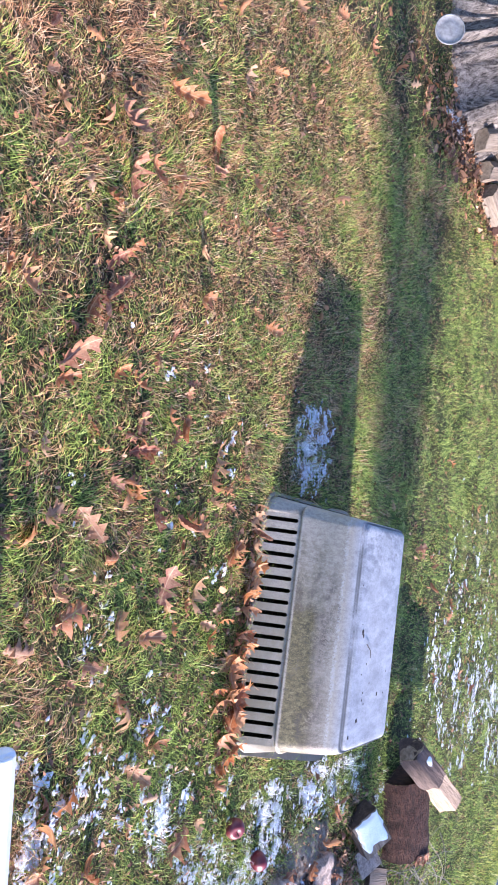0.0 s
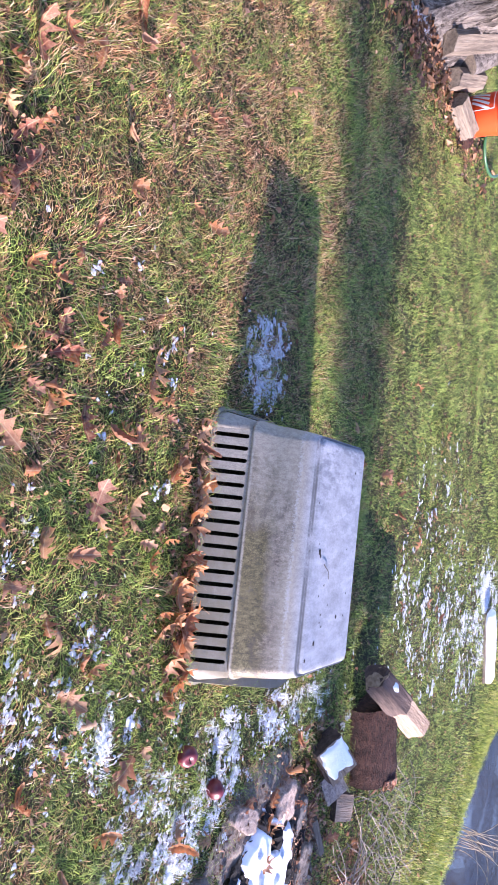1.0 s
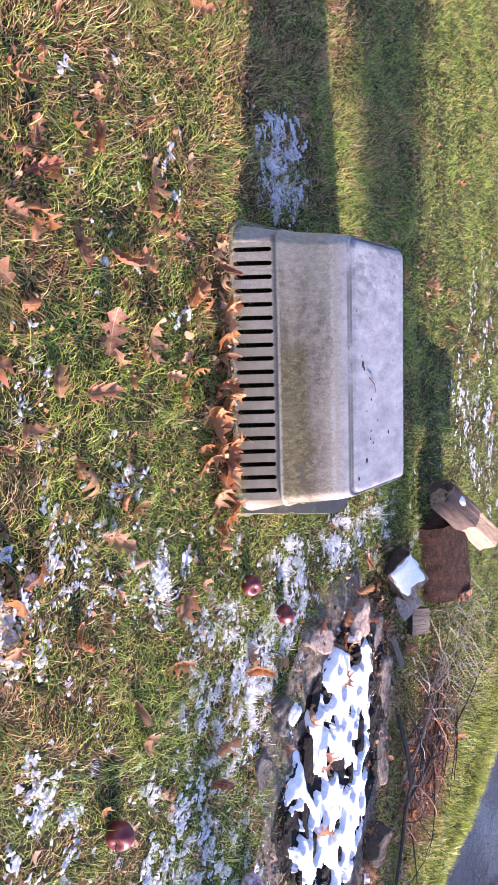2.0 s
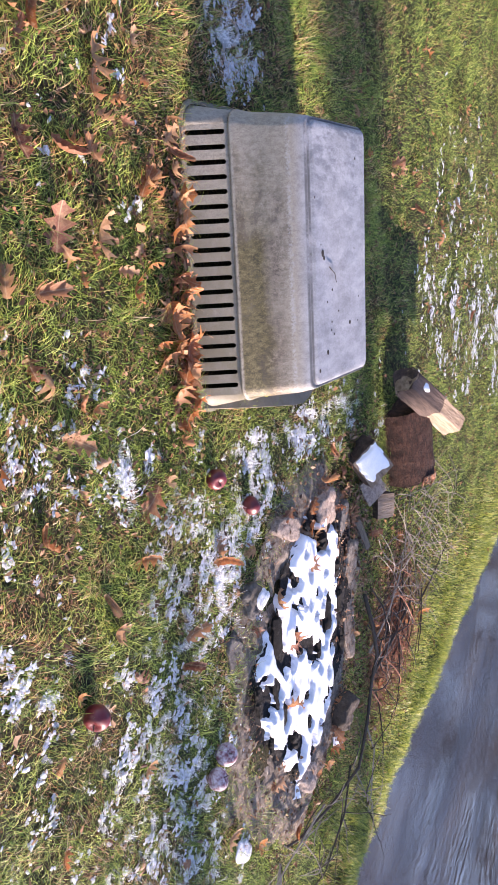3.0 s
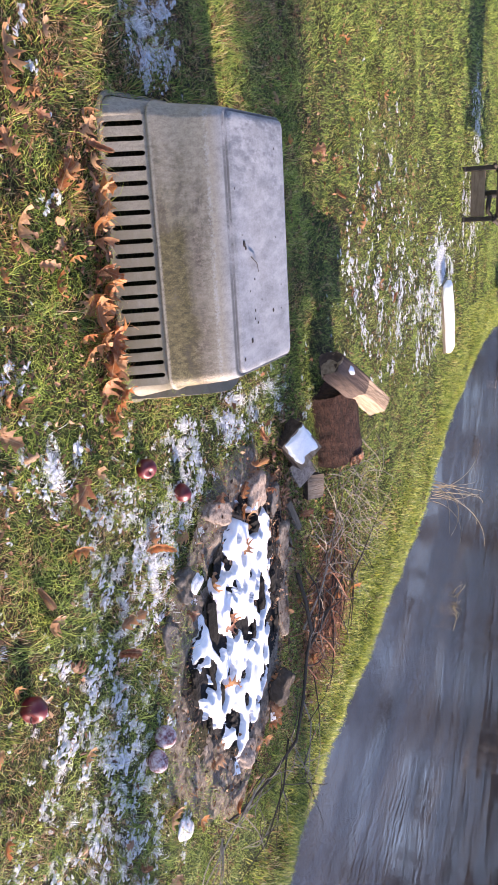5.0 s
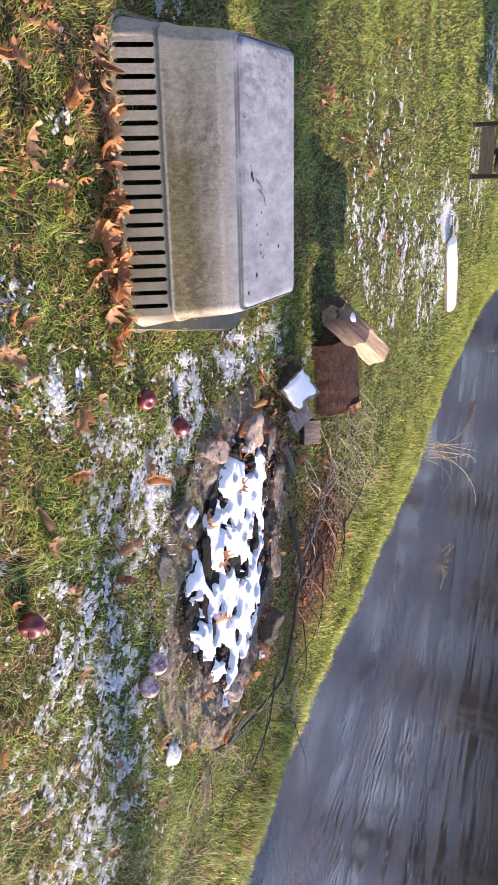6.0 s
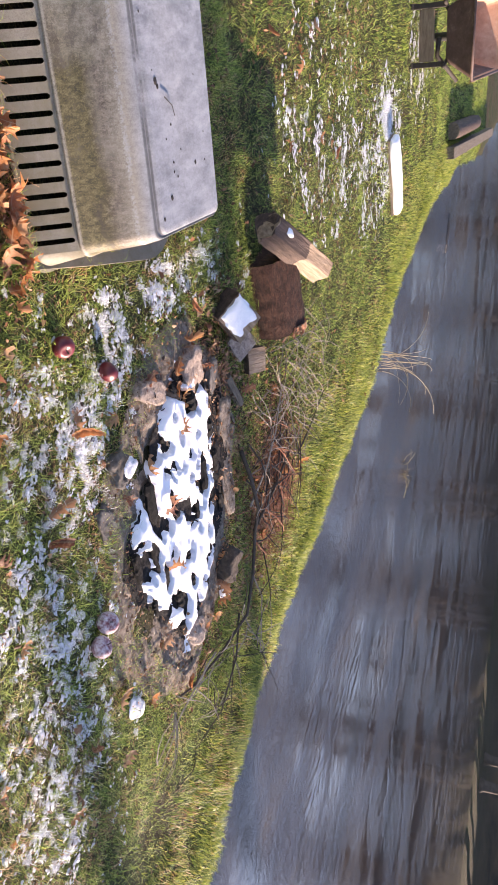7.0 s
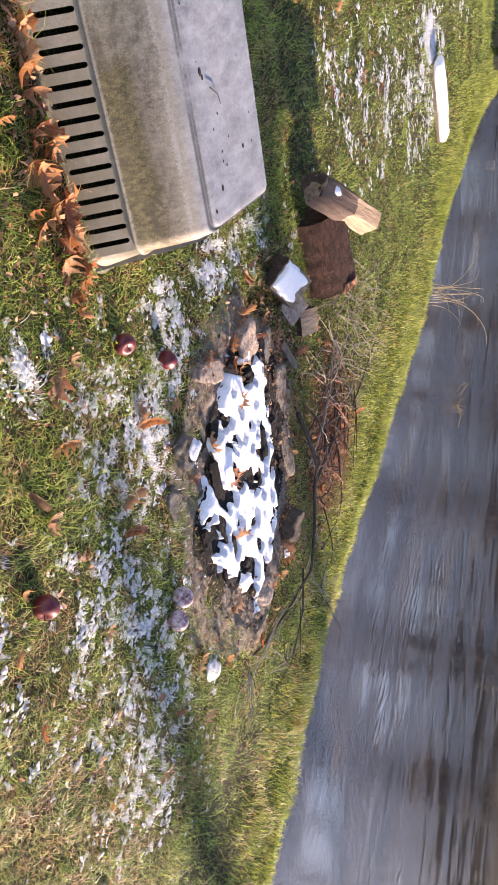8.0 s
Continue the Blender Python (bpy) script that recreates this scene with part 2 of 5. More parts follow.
def water_material():
    n = Nodes("pond_water")
    turn = n.node("ShaderNodeMapping")
    n.put(turn.inputs["Vector"], n.place)
    turn.inputs["Rotation"].default_value = (0, 0, radians(35))
    at = turn.outputs[0]                                   # x along the ripples, y across them
    murk = n.math("ADD", n.math("MULTIPLY", n.noise(0.8, 5, 0.65, (1.2, 0.5, 1)), 0.7), n.math("MULTIPLY", n.noise(30, 4, 0.7), 0.3))
    color = n.ramp(murk, [(0.38, (0.012, 0.012, 0.016)), (0.5, (0.026, 0.023, 0.027)), (0.62, (0.050, 0.040, 0.034)), (0.72, (0.13, 0.082, 0.042))])
    small = n.math("ADD", n.math("MULTIPLY", n.noise(22, 2, 0.6, (1, 1.1, 1), at=at, distort=0.5), 0.55), n.math("MULTIPLY", n.noise(52, 2, 0.6, (1, 1.1, 1), at=at, distort=0.4), 0.35))
    wind = n.span(n.noise(0.7, 3, 0.6, (0.7, 1.3, 1), at=at, distort=0.6), 0.40, 0.58)
    m = n.finish(color, 0.03, n.math("MULTIPLY", small, n.math("ADD", n.math("MULTIPLY", wind, 0.8), 0.2)), 0.010, 1.0, spec=0.5)
    n.bsdf.inputs["IOR"].default_value = 1.33
    return m


def plain_material(name, color, rough=0.5, vary=0.25, scale=20, metal=0.0, depth=0.001):
    n = Nodes(name)
    at = n.local()
    k = n.noise(scale, 5, 0.65, at=at)
    dark = tuple(c * (1 - vary) for c in color)
    return n.finish(n.ramp(k, [(0.35, dark), (0.65, color)]), rough, n.noise(scale * 6, 3, at=at), depth, 0.4, metal=metal)


M = {
    "ground": ground_material(),
    "grass": grass_material("grass", [(0.035, 0.068, 0.016), (0.10, 0.18, 0.034), (0.26, 0.37, 0.06), (0.50, 0.54, 0.13)], 0.14),
    "bank_grass": grass_material("bank_grass", [(0.030, 0.06, 0.014), (0.12, 0.18, 0.035), (0.30, 0.34, 0.065), (0.50, 0.48, 0.12)], 0.12),
    "leaf": leaf_material("oak_leaf_brown", [(0.16, 0.055, 0.032), (0.36, 0.125, 0.045), (0.48, 0.19, 0.065), (0.46, 0.25, 0.125), (0.27, 0.082, 0.05), (0.50, 0.33, 0.21), (0.44, 0.155, 0.05)]),
    # paler copy of the leaf tones, with the drift's sunlight put into them
    "lit_leaf": leaf_material("oak_leaf_tan", [(0.40, 0.14, 0.05), (0.58, 0.25, 0.085), (0.64, 0.36, 0.18), (0.48, 0.16, 0.06), (0.66, 0.43, 0.26)]),
    "litter": litter_material(),
    "needle": rough_material("red_brown_needles", [(0.3, (0.09, 0.03, 0.018)), (0.5, (0.28, 0.11, 0.06)), (0.7, (0.52, 0.28, 0.16))], 25, 0.8, 0.002, world_space=True),
    "plastic": plastic_material(),
    "snow": snow_material(),
    "thin_snow": thin_snow_material(),
    "water": water_material(),
    "ash": rough_material("ash_soil", [(0.32, (0.05, 0.037, 0.027)), (0.45, (0.15, 0.118, 0.090)), (0.56, (0.26, 0.212, 0.167)), (0.70, (0.42, 0.355, 0.285))], 34, 0.95, 0.008, world_space=True, strength=1.0),
    "char": rough_material("charcoal", [(0.3, (0.003, 0.003, 0.003)), (0.6, (0.007, 0.0065, 0.006)), (0.8, (0.018, 0.016, 0.015))], 40, 0.9, 0.004),
    "ember": rough_material("crumbled_charcoal", [(0.36, (0.004, 0.004, 0.004)), (0.52, (0.013, 0.012, 0.011)), (0.64, (0.045, 0.038, 0.033)), (0.76, (0.15, 0.12, 0.10))], 42, 0.95, 0.008, world_space=True, strength=1.0),
    "stone": rough_material("field_stone", [(0.34, (0.12, 0.088, 0.07)), (0.5, (0.32, 0.25, 0.205)), (0.66, (0.48, 0.39, 0.33))], 46, 0.9, 0.012, world_space=True, strength=1.0),
    "dark_stone": rough_material("sooty_stone", [(0.3, (0.022, 0.018, 0.015)), (0.55, (0.070, 0.056, 0.046)), (0.75, (0.15, 0.125, 0.105))], 30, 0.9, 0.02, world_space=True, strength=1.0),
    "grey_stone": rough_material("grey_stone", [(0.3, (0.06, 0.055, 0.05)), (0.55, (0.16, 0.145, 0.13)), (0.75, (0.29, 0.27, 0.245))], 26, 0.9, 0.02, world_space=True, strength=1.0),
    "tree_bark": rough_material("tree_bark", [(0.40, (0.05, 0.041, 0.035)), (0.48, (0.17, 0.145, 0.125)), (0.60, (0.34, 0.30, 0.26))], 22, 0.95, 0.05, (1.8, 1.8, 0.16), strength=1.0),
    "dark_bark": rough_material("red_brown_bark", [(0.34, (0.008, 0.005, 0.004)), (0.5, (0.032, 0.014, 0.010)), (0.70, (0.085, 0.038, 0.024))], 34, 0.95, 0.02, (0.6, 1.2, 1.2), strength=1.0),
    "split": rough_material("split_wood", [(0.3, (0.10, 0.068, 0.045)), (0.5, (0.25, 0.18, 0.125)), (0.72, (0.42, 0.33, 0.25))], 22, 0.85, 0.012, (0.18, 2, 2), strength=1.0),
    "dark_brown_wood": rough_material("dark_brown_wood", [(0.3, (0.02, 0.013, 0.011)), (0.5, (0.065, 0.043, 0.035)), (0.72, (0.15, 0.105, 0.085))], 22, 0.8, 0.012, (0.2, 2, 2), strength=1.0),
    "old_wood": rough_material("weathered_wood", [(0.3, (0.05, 0.04, 0.03)), (0.5, (0.15, 0.12, 0.09)), (0.72, (0.27, 0.23, 0.18))], 22, 0.9, 0.012, (0.2, 2, 2), strength=1.0),
    "dark_wood": rough_material("dark_wet_wood", [(0.3, (0.012, 0.010, 0.009)), (0.6, (0.04, 0.033, 0.028)), (0.8, (0.09, 0.075, 0.06))], 18, 0.7, 0.003, (0.3, 2, 2)),
    "worn_board": rough_material("worn_board", [(0.3, (0.11, 0.075, 0.05)), (0.55, (0.22, 0.16, 0.11)), (0.8, (0.33, 0.26, 0.19))], 18, 0.8, 0.003, (0.3, 2, 2)),
    "twig": rough_material("dry_twig", [(0.3, (0.13, 0.105, 0.085)), (0.5, (0.28, 0.24, 0.20)), (0.7, (0.44, 0.39, 0.33))], 30, 0.9, 0.002),
    "dark_twig": rough_material("damp_twig", [(0.3, (0.025, 0.02, 0.016)), (0.6, (0.075, 0.06, 0.048)), (0.8, (0.15, 0.12, 0.095))], 30, 0.85, 0.002),
    "reed": rough_material("dry_reed", [(0.3, (0.25, 0.17, 0.08)), (0.7, (0.46, 0.36, 0.20))], 20, 0.7, 0.001),
    "far_tree": rough_material("far_tree_bark", [(0.3, (0.035, 0.03, 0.025)), (0.7, (0.12, 0.10, 0.085))], 3, 0.95, 0.02, world_space=True),
}


# ---- mesh helpers ----
def part(name, bm, material, parent=None, label="", smooth=False):
    """Links a bmesh as one mesh object, under a thing or a part if one is given."""
    me = bpy.data.meshes.new(name)
    bm.to_mesh(me)
    bm.free()
    me.materials.append(material)
    if smooth:
        me.polygons.foreach_set("use_smooth", [True] * len(me.polygons))
    ob = new(name, me)
    if parent is not None:
        ob.parent = parent
    if label:
        tagged(ob, label)
    return ob


def holder(name, m, label, category, group="", kind=""):
    ob = new(name)
    ob.empty_display_size = 0.1
    ob.matrix_world = m
    return tagged(ob, label, category, group, kind)


def from_arrays(name, verts, quads, tris, material, smooth=False):
    """A mesh from arrays of corners, four-sided and three-sided faces."""
    me = bpy.data.meshes.new(name)
    nq, nt = len(quads), len(tris)
    me.vertices.add(len(verts))
    me.vertices.foreach_set("co", np.asarray(verts, np.float32).ravel())
    me.loops.add(4 * nq + 3 * nt)
    me.loops.foreach_set("vertex_index", np.concatenate([np.asarray(quads, np.int32).ravel(), np.asarray(tris, np.int32).ravel()]).astype(np.int32))
    me.polygons.add(nq + nt)
    me.polygons.foreach_set("loop_start", np.concatenate([np.arange(nq) * 4, 4 * nq + np.arange(nt) * 3]).astype(np.int32))
    if smooth:
        me.polygons.foreach_set("use_smooth", np.ones(nq + nt, bool))
    me.update(calc_edges=True)
    me.materials.append(material)
    return new(name, me)


def keep_values(ob, name, values):
    ob.data.attributes.new(name, "FLOAT", "POINT").data.foreach_set("value", np.asarray(values, np.float32))


def smoothstep(a, b, x):
    t = np.clip((x - a) / (b - a), 0, 1)
    return t * t * (3 - 2 * t)


def value_noise(x, y, cell, seed):
    """Smooth noise from 0 to 1 over the plan."""
    rng = np.random.RandomState(seed)
    table = rng.rand(256, 256)
    u, v = np.asarray(x) / cell + 1000, np.asarray(y) / cell + 1000
    i, j = np.floor(u).astype(int), np.floor(v).astype(int)
    f, g = u - i, v - j
    f, g = f * f * (3 - 2 * f), g * g * (3 - 2 * g)
    a, b = table[i % 256, j % 256], table[(i + 1) % 256, j % 256]
    c, d = table[i % 256, (j + 1) % 256], table[(i + 1) % 256, (j + 1) % 256]
    return (a * (1 - f) + b * f) * (1 - g) + (c * (1 - f) + d * f) * g


# ---- the lie of the land ----
SHORE_Y = [-60.0, -8.0, -2.0, 0.0, 0.5, 1.1, 1.7, 2.3, 3.2, 4.5, 5.7, 7.3, 10.1, 14.0, 30.0, 60.0, 400.0]
SHORE_X = [20.0, 7.0, 5.6, 4.92, 4.68, 4.30, 4.03, 3.82, 3.66, 3.36, 2.72, 2.26, 1.98, 2.2, 0.5, -6.0, -60.0]
WATER_Z = -0.13


def past_shore(x, y):
    """Metres beyond the water's edge (negative on land)."""
    wobble = 0.10 * (value_noise(x, y, 0.22, 5) - 0.5) + 0.12 * (value_noise(x, y, 0.8, 6) - 0.5)
    near = (x - np.interp(y, SHORE_Y, SHORE_X)) * 0.93 + wobble
    far = 46.0 - (x * 0.82 + y * 0.57) + 6 * (value_noise(x, y, 14, 8) - 0.5)
    end = 25.0 - x + 2.5 * np.maximum(0, y + 0.5) + 0.8 * (value_noise(x, y, 3, 9) - 0.5)
    return np.minimum(np.minimum(near, far), end)


PIT = (2.15, 0.57, 0.74, 0.54)          # the fire pit: middle and radii


def height(x, y):
    x, y = np.asarray(x, float), np.asarray(y, float)
    d = past_shore(x, y)
    z = 0.022 * (value_noise(x, y, 0.9, 1) - 0.5) + 0.016 * (value_noise(x, y, 0.23, 2) - 0.5)
    z -= 0.15 * smoothstep(-0.42, 0.06, d) + 0.5 * smoothstep(0.0, 1.6, d)
    away = x * 0.82 + y * 0.57
    aside = x * 0.57 - y * 0.82
    # unseen hill added beyond the far bank to darken the water's reflections
    z += 15.0 * smoothstep(49, 90, away) * smoothstep(34, 12, aside) + 0.25 * smoothstep(46, 52, away)
    return z


def snow_amount(x, y):
    """How much thin snow lies where, 0 to 1."""
    spots = [(1.00, -0.50, 0.17, 0.055, 0.56), (0.97, -0.36, 0.06, 0.09, 0.48), (1.55, -0.15, 0.75, 0.50, 0.455), (1.75, 0.02, 0.30, 0.16, 0.455),
             (1.16, 0.25, 0.20, 0.32, 0.485), (1.14, 0.72, 0.17, 0.40, 0.49), (1.35, 0.25, 0.20, 0.25, 0.48), (1.50, 0.0, 0.28, 0.14, 0.53), (2.25, -0.45, 1.05, 0.62, 0.450), (2.7, -0.55, 0.5, 0.4, 0.47), (-0.32, 0.22, 0.26, 0.24, 0.49),
             (-0.22, -0.28, 0.30, 0.22, 0.34), (0.72, 2.45, 0.35, 0.50, 0.44), (1.00, 3.40, 0.65, 1.70, 0.42), (1.1, 4.3, 0.25, 0.9, 0.47),
             (0.84, 4.95, 0.26, 0.26, 0.62), (0.85, 4.90, 0.60, 0.90, 0.45), (0.40, 6.40, 0.70, 1.0, 0.43), (-2.70, 1.75, 0.10, 0.28, 0.60),
             (1.45, 4.40, 0.40, 0.70, 0.43), (1.15, 1.05, 0.22, 0.35, 0.46), (-0.6, 6.6, 0.9, 0.4, 0.46), (0.2, 3.2, 0.9, 1.3, 0.385), (1.9, -1.0, 0.6, 0.3, 0.38), (0.95, -1.0, 0.30, 0.35, 0.41), (0.45, -0.95, 0.3, 0.2, 0.39),
             (0.2, -0.75, 1.0, 0.5, 0.30), (1.9, -0.9, 1.1, 0.40, 0.39), (0.75, -0.62, 0.5, 0.3, 0.37), (1.2, 1.55, 0.25, 0.2, 0.40), (1.35, 4.85, 0.30, 0.22, 0.50)]
    s = np.zeros(np.shape(x))
    for cx, cy, rx, ry, k in spots:
        s = np.maximum(s, k * np.exp(-(((x - cx) / rx) ** 2 + ((y - cy) / ry) ** 2) ** 1.5 * 0.5))
    return s


def axis(edges):
    """Steps along one side of the ground: (start, step) pairs up to the last start."""
    out = []
    for (a, step), (b, _) in zip(edges, edges[1:]):
        out.append(np.arange(a, b - 1e-6, step))
    return np.concatenate(out + [[edges[-1][0]]])


gx = axis([(-400, 50), (-50, 6), (-14, 0.8), (-5.2, 0.07), (-2.0, 0.045), (5.4, 0.3), (12, 2.5), (62, 12), (410, 1)])
gy = axis([(-200, 40), (-40, 6), (-10, 0.8), (-2.4, 0.045), (3.0, 0.07), (9.0, 0.25), (15, 2.0), (55, 12), (391, 1)])
GX, GY = np.meshgrid(gx, gy, indexing="ij")
gxy = np.stack([GX.ravel(), GY.ravel()], 1)
gz = height(gxy[:, 0], gxy[:, 1])
idx = np.arange(len(gxy)).reshape(len(gx), len(gy))
ground = from_arrays("ground", np.column_stack([gxy, gz]), np.stack([idx[:-1, :-1], idx[1:, :-1], idx[1:, 1:], idx[:-1, 1:]], -1).reshape(-1, 4), np.zeros((0, 3), int), M["ground"], True)
keep_values(ground, "snow", snow_amount(gxy[:, 0], gxy[:, 1]))
keep_values(ground, "woods", smoothstep(44, 60, gxy[:, 0] * 0.82 + gxy[:, 1] * 0.57))
tagged(ground, "lawn of matted winter grass with thin melting snow", "ground", kind="structure")

def ripple(x, y):
    """Small wind ripples, fresher in some bands than in others."""
    u, v = 0.82 * x - 0.57 * y, 0.57 * x + 0.82 * y        # along and across the ripples
    calm = smoothstep(0.26, 0.56, 0.65 * value_noise(u * 0.6, v, 1.5, 501) + 0.35 * value_noise(u * 0.7, v, 0.5, 502)) * smoothstep(0.7, 2.0, past_shore(x, y) + 0.5 * value_noise(x, y, 0.9, 507))
    bend = v + 0.08 * value_noise(u, v, 0.35, 503)
    fine = value_noise(x * 1.5 + 0.3 * y, bend * 1.1, 0.075, 504) + 0.5 * value_noise(x * 1.3, y, 0.045, 505)
    return 0.0015 * value_noise(u, v, 0.4, 506) + (0.10 + 0.90 * calm) * 0.006 * (fine - 0.7)


wx = axis([(0, 0.5), (2.0, 0.024), (6.5, 0.06), (9.5, 1.0), (16, 6), (80, 1)])
wy = axis([(-60, 6), (-6, 0.5), (-1.0, 0.04), (7.0, 0.08), (12.0, 0.5), (18, 6), (132, 1)])
WX, WY = np.meshgrid(wx, wy, indexing="ij")
idx = np.arange(WX.size).reshape(WX.shape)
water = from_arrays("water", np.column_stack([WX.ravel(), WY.ravel(), WATER_Z + ripple(WX.ravel(), WY.ravel())]), np.stack([idx[:-1, :-1], idx[1:, :-1], idx[1:, 1:], idx[:-1, 1:]], -1).reshape(-1, 4), np.zeros((0, 3), int), M["water"], True)
tagged(water, "dark rippled pond water reflecting sky and bare trees", "water", kind="structure")


# ---- grass ----
def on_pit(x, y, grow=1.0):
    return ((x - PIT[0]) / (PIT[2] * grow)) ** 2 + ((y - PIT[1] + 0.16 * (x - PIT[0])) / (PIT[3] * grow)) ** 2 < 1


def blades(name, x, y, tall, wide, lean, material, label, seed, simple=False):
    """Bent grass blades rooted at the given places; simple ones are one tapering sliver each."""
    rng = np.random.RandomState(seed)
    n = len(x)
    z = height(x, y) - 0.004
    tuft = 0.5 + 0.6 * value_noise(x, y, 0.09, 301) + 0.5 * value_noise(x, y, 0.28, 302)
    comb = 2 * np.pi * value_noise(x, y, 0.12, 303)          # neighbours fall the same way
    turn, h = np.where(rng.rand(n) < 0.55, comb + rng.randn(n) * 0.6, rng.rand(n) * 2 * np.pi), tall * (0.45 + 0.9 * rng.rand(n)) * tuft
    bend, w = lean * (0.3 + rng.rand(n)), wide * (0.6 + 0.8 * rng.rand(n))
    dx, dy = np.cos(turn), np.sin(turn)
    face = turn + np.pi / 2 + rng.randn(n) * 0.5
    sx, sy = np.cos(face) * w / 2, np.sin(face) * w / 2
    mid, tip = bend * h * 0.38, bend * h * 1.05
    rise = h / np.sqrt(1 + bend ** 2 * 0.8)
    top = np.column_stack([x + dx * tip, y + dy * tip, z + rise * (0.95 - 0.25 * np.minimum(bend, 1.5))])
    if simple:
        v = np.stack([np.column_stack([x - sx, y - sy, z]), np.column_stack([x + sx, y + sy, z]), top], 1)
        ob = from_arrays(name, v.reshape(-1, 3), np.zeros((0, 4), int), np.arange(n)[:, None] * 3 + [[0, 1, 2]], material)
    else:
        v = np.empty((n, 5, 3))
        v[:, 0] = np.column_stack([x - sx, y - sy, z])
        v[:, 1] = np.column_stack([x + sx, y + sy, z])
        v[:, 2] = np.column_stack([x + dx * mid + sx * 0.8, y + dy * mid + sy * 0.8, z + rise * 0.62])
        v[:, 3] = np.column_stack([x + dx * mid - sx * 0.8, y + dy * mid - sy * 0.8, z + rise * 0.62])
        v[:, 4] = top
        k = np.arange(n)[:, None] * 5
        ob = from_arrays(name, v.reshape(-1, 3), k + [[0, 1, 2, 3]], k + [[3, 2, 4]], material)
    keep_values(ob, "snow", np.repeat(snow_amount(x, y), v.shape[1]))
    keep_values(ob, "dry", np.repeat(dryness(x, y), v.shape[1]))
    return tagged(ob, label, "grass", kind="stuff")


def dryness(x, y):
    """Strawy and brown towards the oak, green towards the water."""
    d = -0.02 + 0.48 * smoothstep(1.2, -1.0, x) * smoothstep(2.0, -0.4, y) + 0.5 * np.exp(-(((x + 3.1) / 1.2) ** 2 + ((y - 2.0) / 0.9) ** 2))
    d += 0.20 * smoothstep(-0.45, -1.0, y) * smoothstep(0.2, 1.2, x)
    d -= 0.14 * smoothstep(1.4, 2.4, y) + 0.26 * np.exp(-(((x - 0.5) / 0.6) ** 2 + ((y + 0.42) / 0.25) ** 2))
    return d - 0.30 * smoothstep(-1.0, -0.15, past_shore(x, y))


def scatter(x0, x1, y0, y1, per_m2, seed, clump=0.45):
    rng = np.random.RandomState(seed)
    n = int((x1 - x0) * (y1 - y0) * per_m2)
    x, y = x0 + rng.rand(n) * (x1 - x0), y0 + rng.rand(n) * (y1 - y0)
    keep = rng.rand(n) < 1 - clump + clump * 2 * (0.5 * value_noise(x, y, 0.07, seed + 1) + 0.5 * value_noise(x, y, 0.3, seed + 2))
    keep &= (past_shore(x, y) < -0.02) & ~on_pit(x, y - 0.09 * (y < 0.5), 0.98 + 0.26 * value_noise(x, y, 0.10, 305) * (rng.rand(n) < 0.6)) & ~((x > -0.09) & (x < 0.90) & (y > -0.085) & (y < 0.75))
    bare = ((x - 2.66) / 0.34) ** 2 + ((y - 1.72) / 0.30) ** 2 + 1.2 * (value_noise(x, y, 0.12, 304) - 0.5)
    keep &= (bare > 1) | (rng.rand(n) < 0.25)
    return x[keep], y[keep]


def thin_in_snow(x, y, seed):
    keep = np.random.RandomState(seed).rand(len(x)) > 0.45 * snow_amount(x, y)
    return x[keep], y[keep]


GRASS = "short matted lawn grass, green mixed with straw"
x, y = thin_in_snow(*scatter(-2.2, 3.4, -1.7, 1.6, 21000, 11), 12)
blades("grass_near", x, y, 0.034, 0.0018, 1.5, M["grass"], GRASS, 13)
x, y = scatter(-2.2, 3.4, -1.7, 1.6, 800, 15, 0.8)
blades("grass_long", x, y, 0.075, 0.0017, 1.3, M["grass"], "longer bent grass blades standing out of the lawn", 16)
x, y = thin_in_snow(*scatter(-4.0, 4.2, 1.6, 4.2, 14000, 21), 22)
blades("grass_middle", x, y, 0.036, 0.0030, 1.3, M["grass"], GRASS, 23, True)
x, y = thin_in_snow(*scatter(-5.0, -2.2, -1.7, 1.6, 6500, 31), 32)
blades("grass_side", x, y, 0.036, 0.0042, 1.6, M["grass"], GRASS, 33, True)
x, y = thin_in_snow(*scatter(3.4, 5.6, -1.7, 1.6, 8000, 61), 62)
blades("grass_bank_side", x, y, 0.045, 0.0034, 1.3, M["grass"], GRASS, 63, True)
x, y = scatter(-6.0, 6.5, -6.5, -1.7, 2600, 71)
blades("grass_behind", x, y, 0.05, 0.006, 1.4, M["grass"], GRASS, 73, True)
x, y = thin_in_snow(*scatter(-3.6, 3.0, 4.2, 13.0, 4600, 41), 42)
blades("grass_far", x, y, 0.044, 0.0050, 1.1, M["grass"], GRASS, 43, True)
x, y = scatter(1.4, 6.4, -1.7, 10.5, 14000, 51, 0.5)
d = past_shore(x, y)
keep = (d > -1.3) & (np.random.RandomState(52).rand(len(x)) < smoothstep(-1.35, -0.35, d) * np.where(y > 4, 0.45, 0.8))
blades("bank_grass", x[keep], y[keep], 0.055, 0.0030, 0.8, M["bank_grass"], "lush bright green grass along the pond bank", 53)


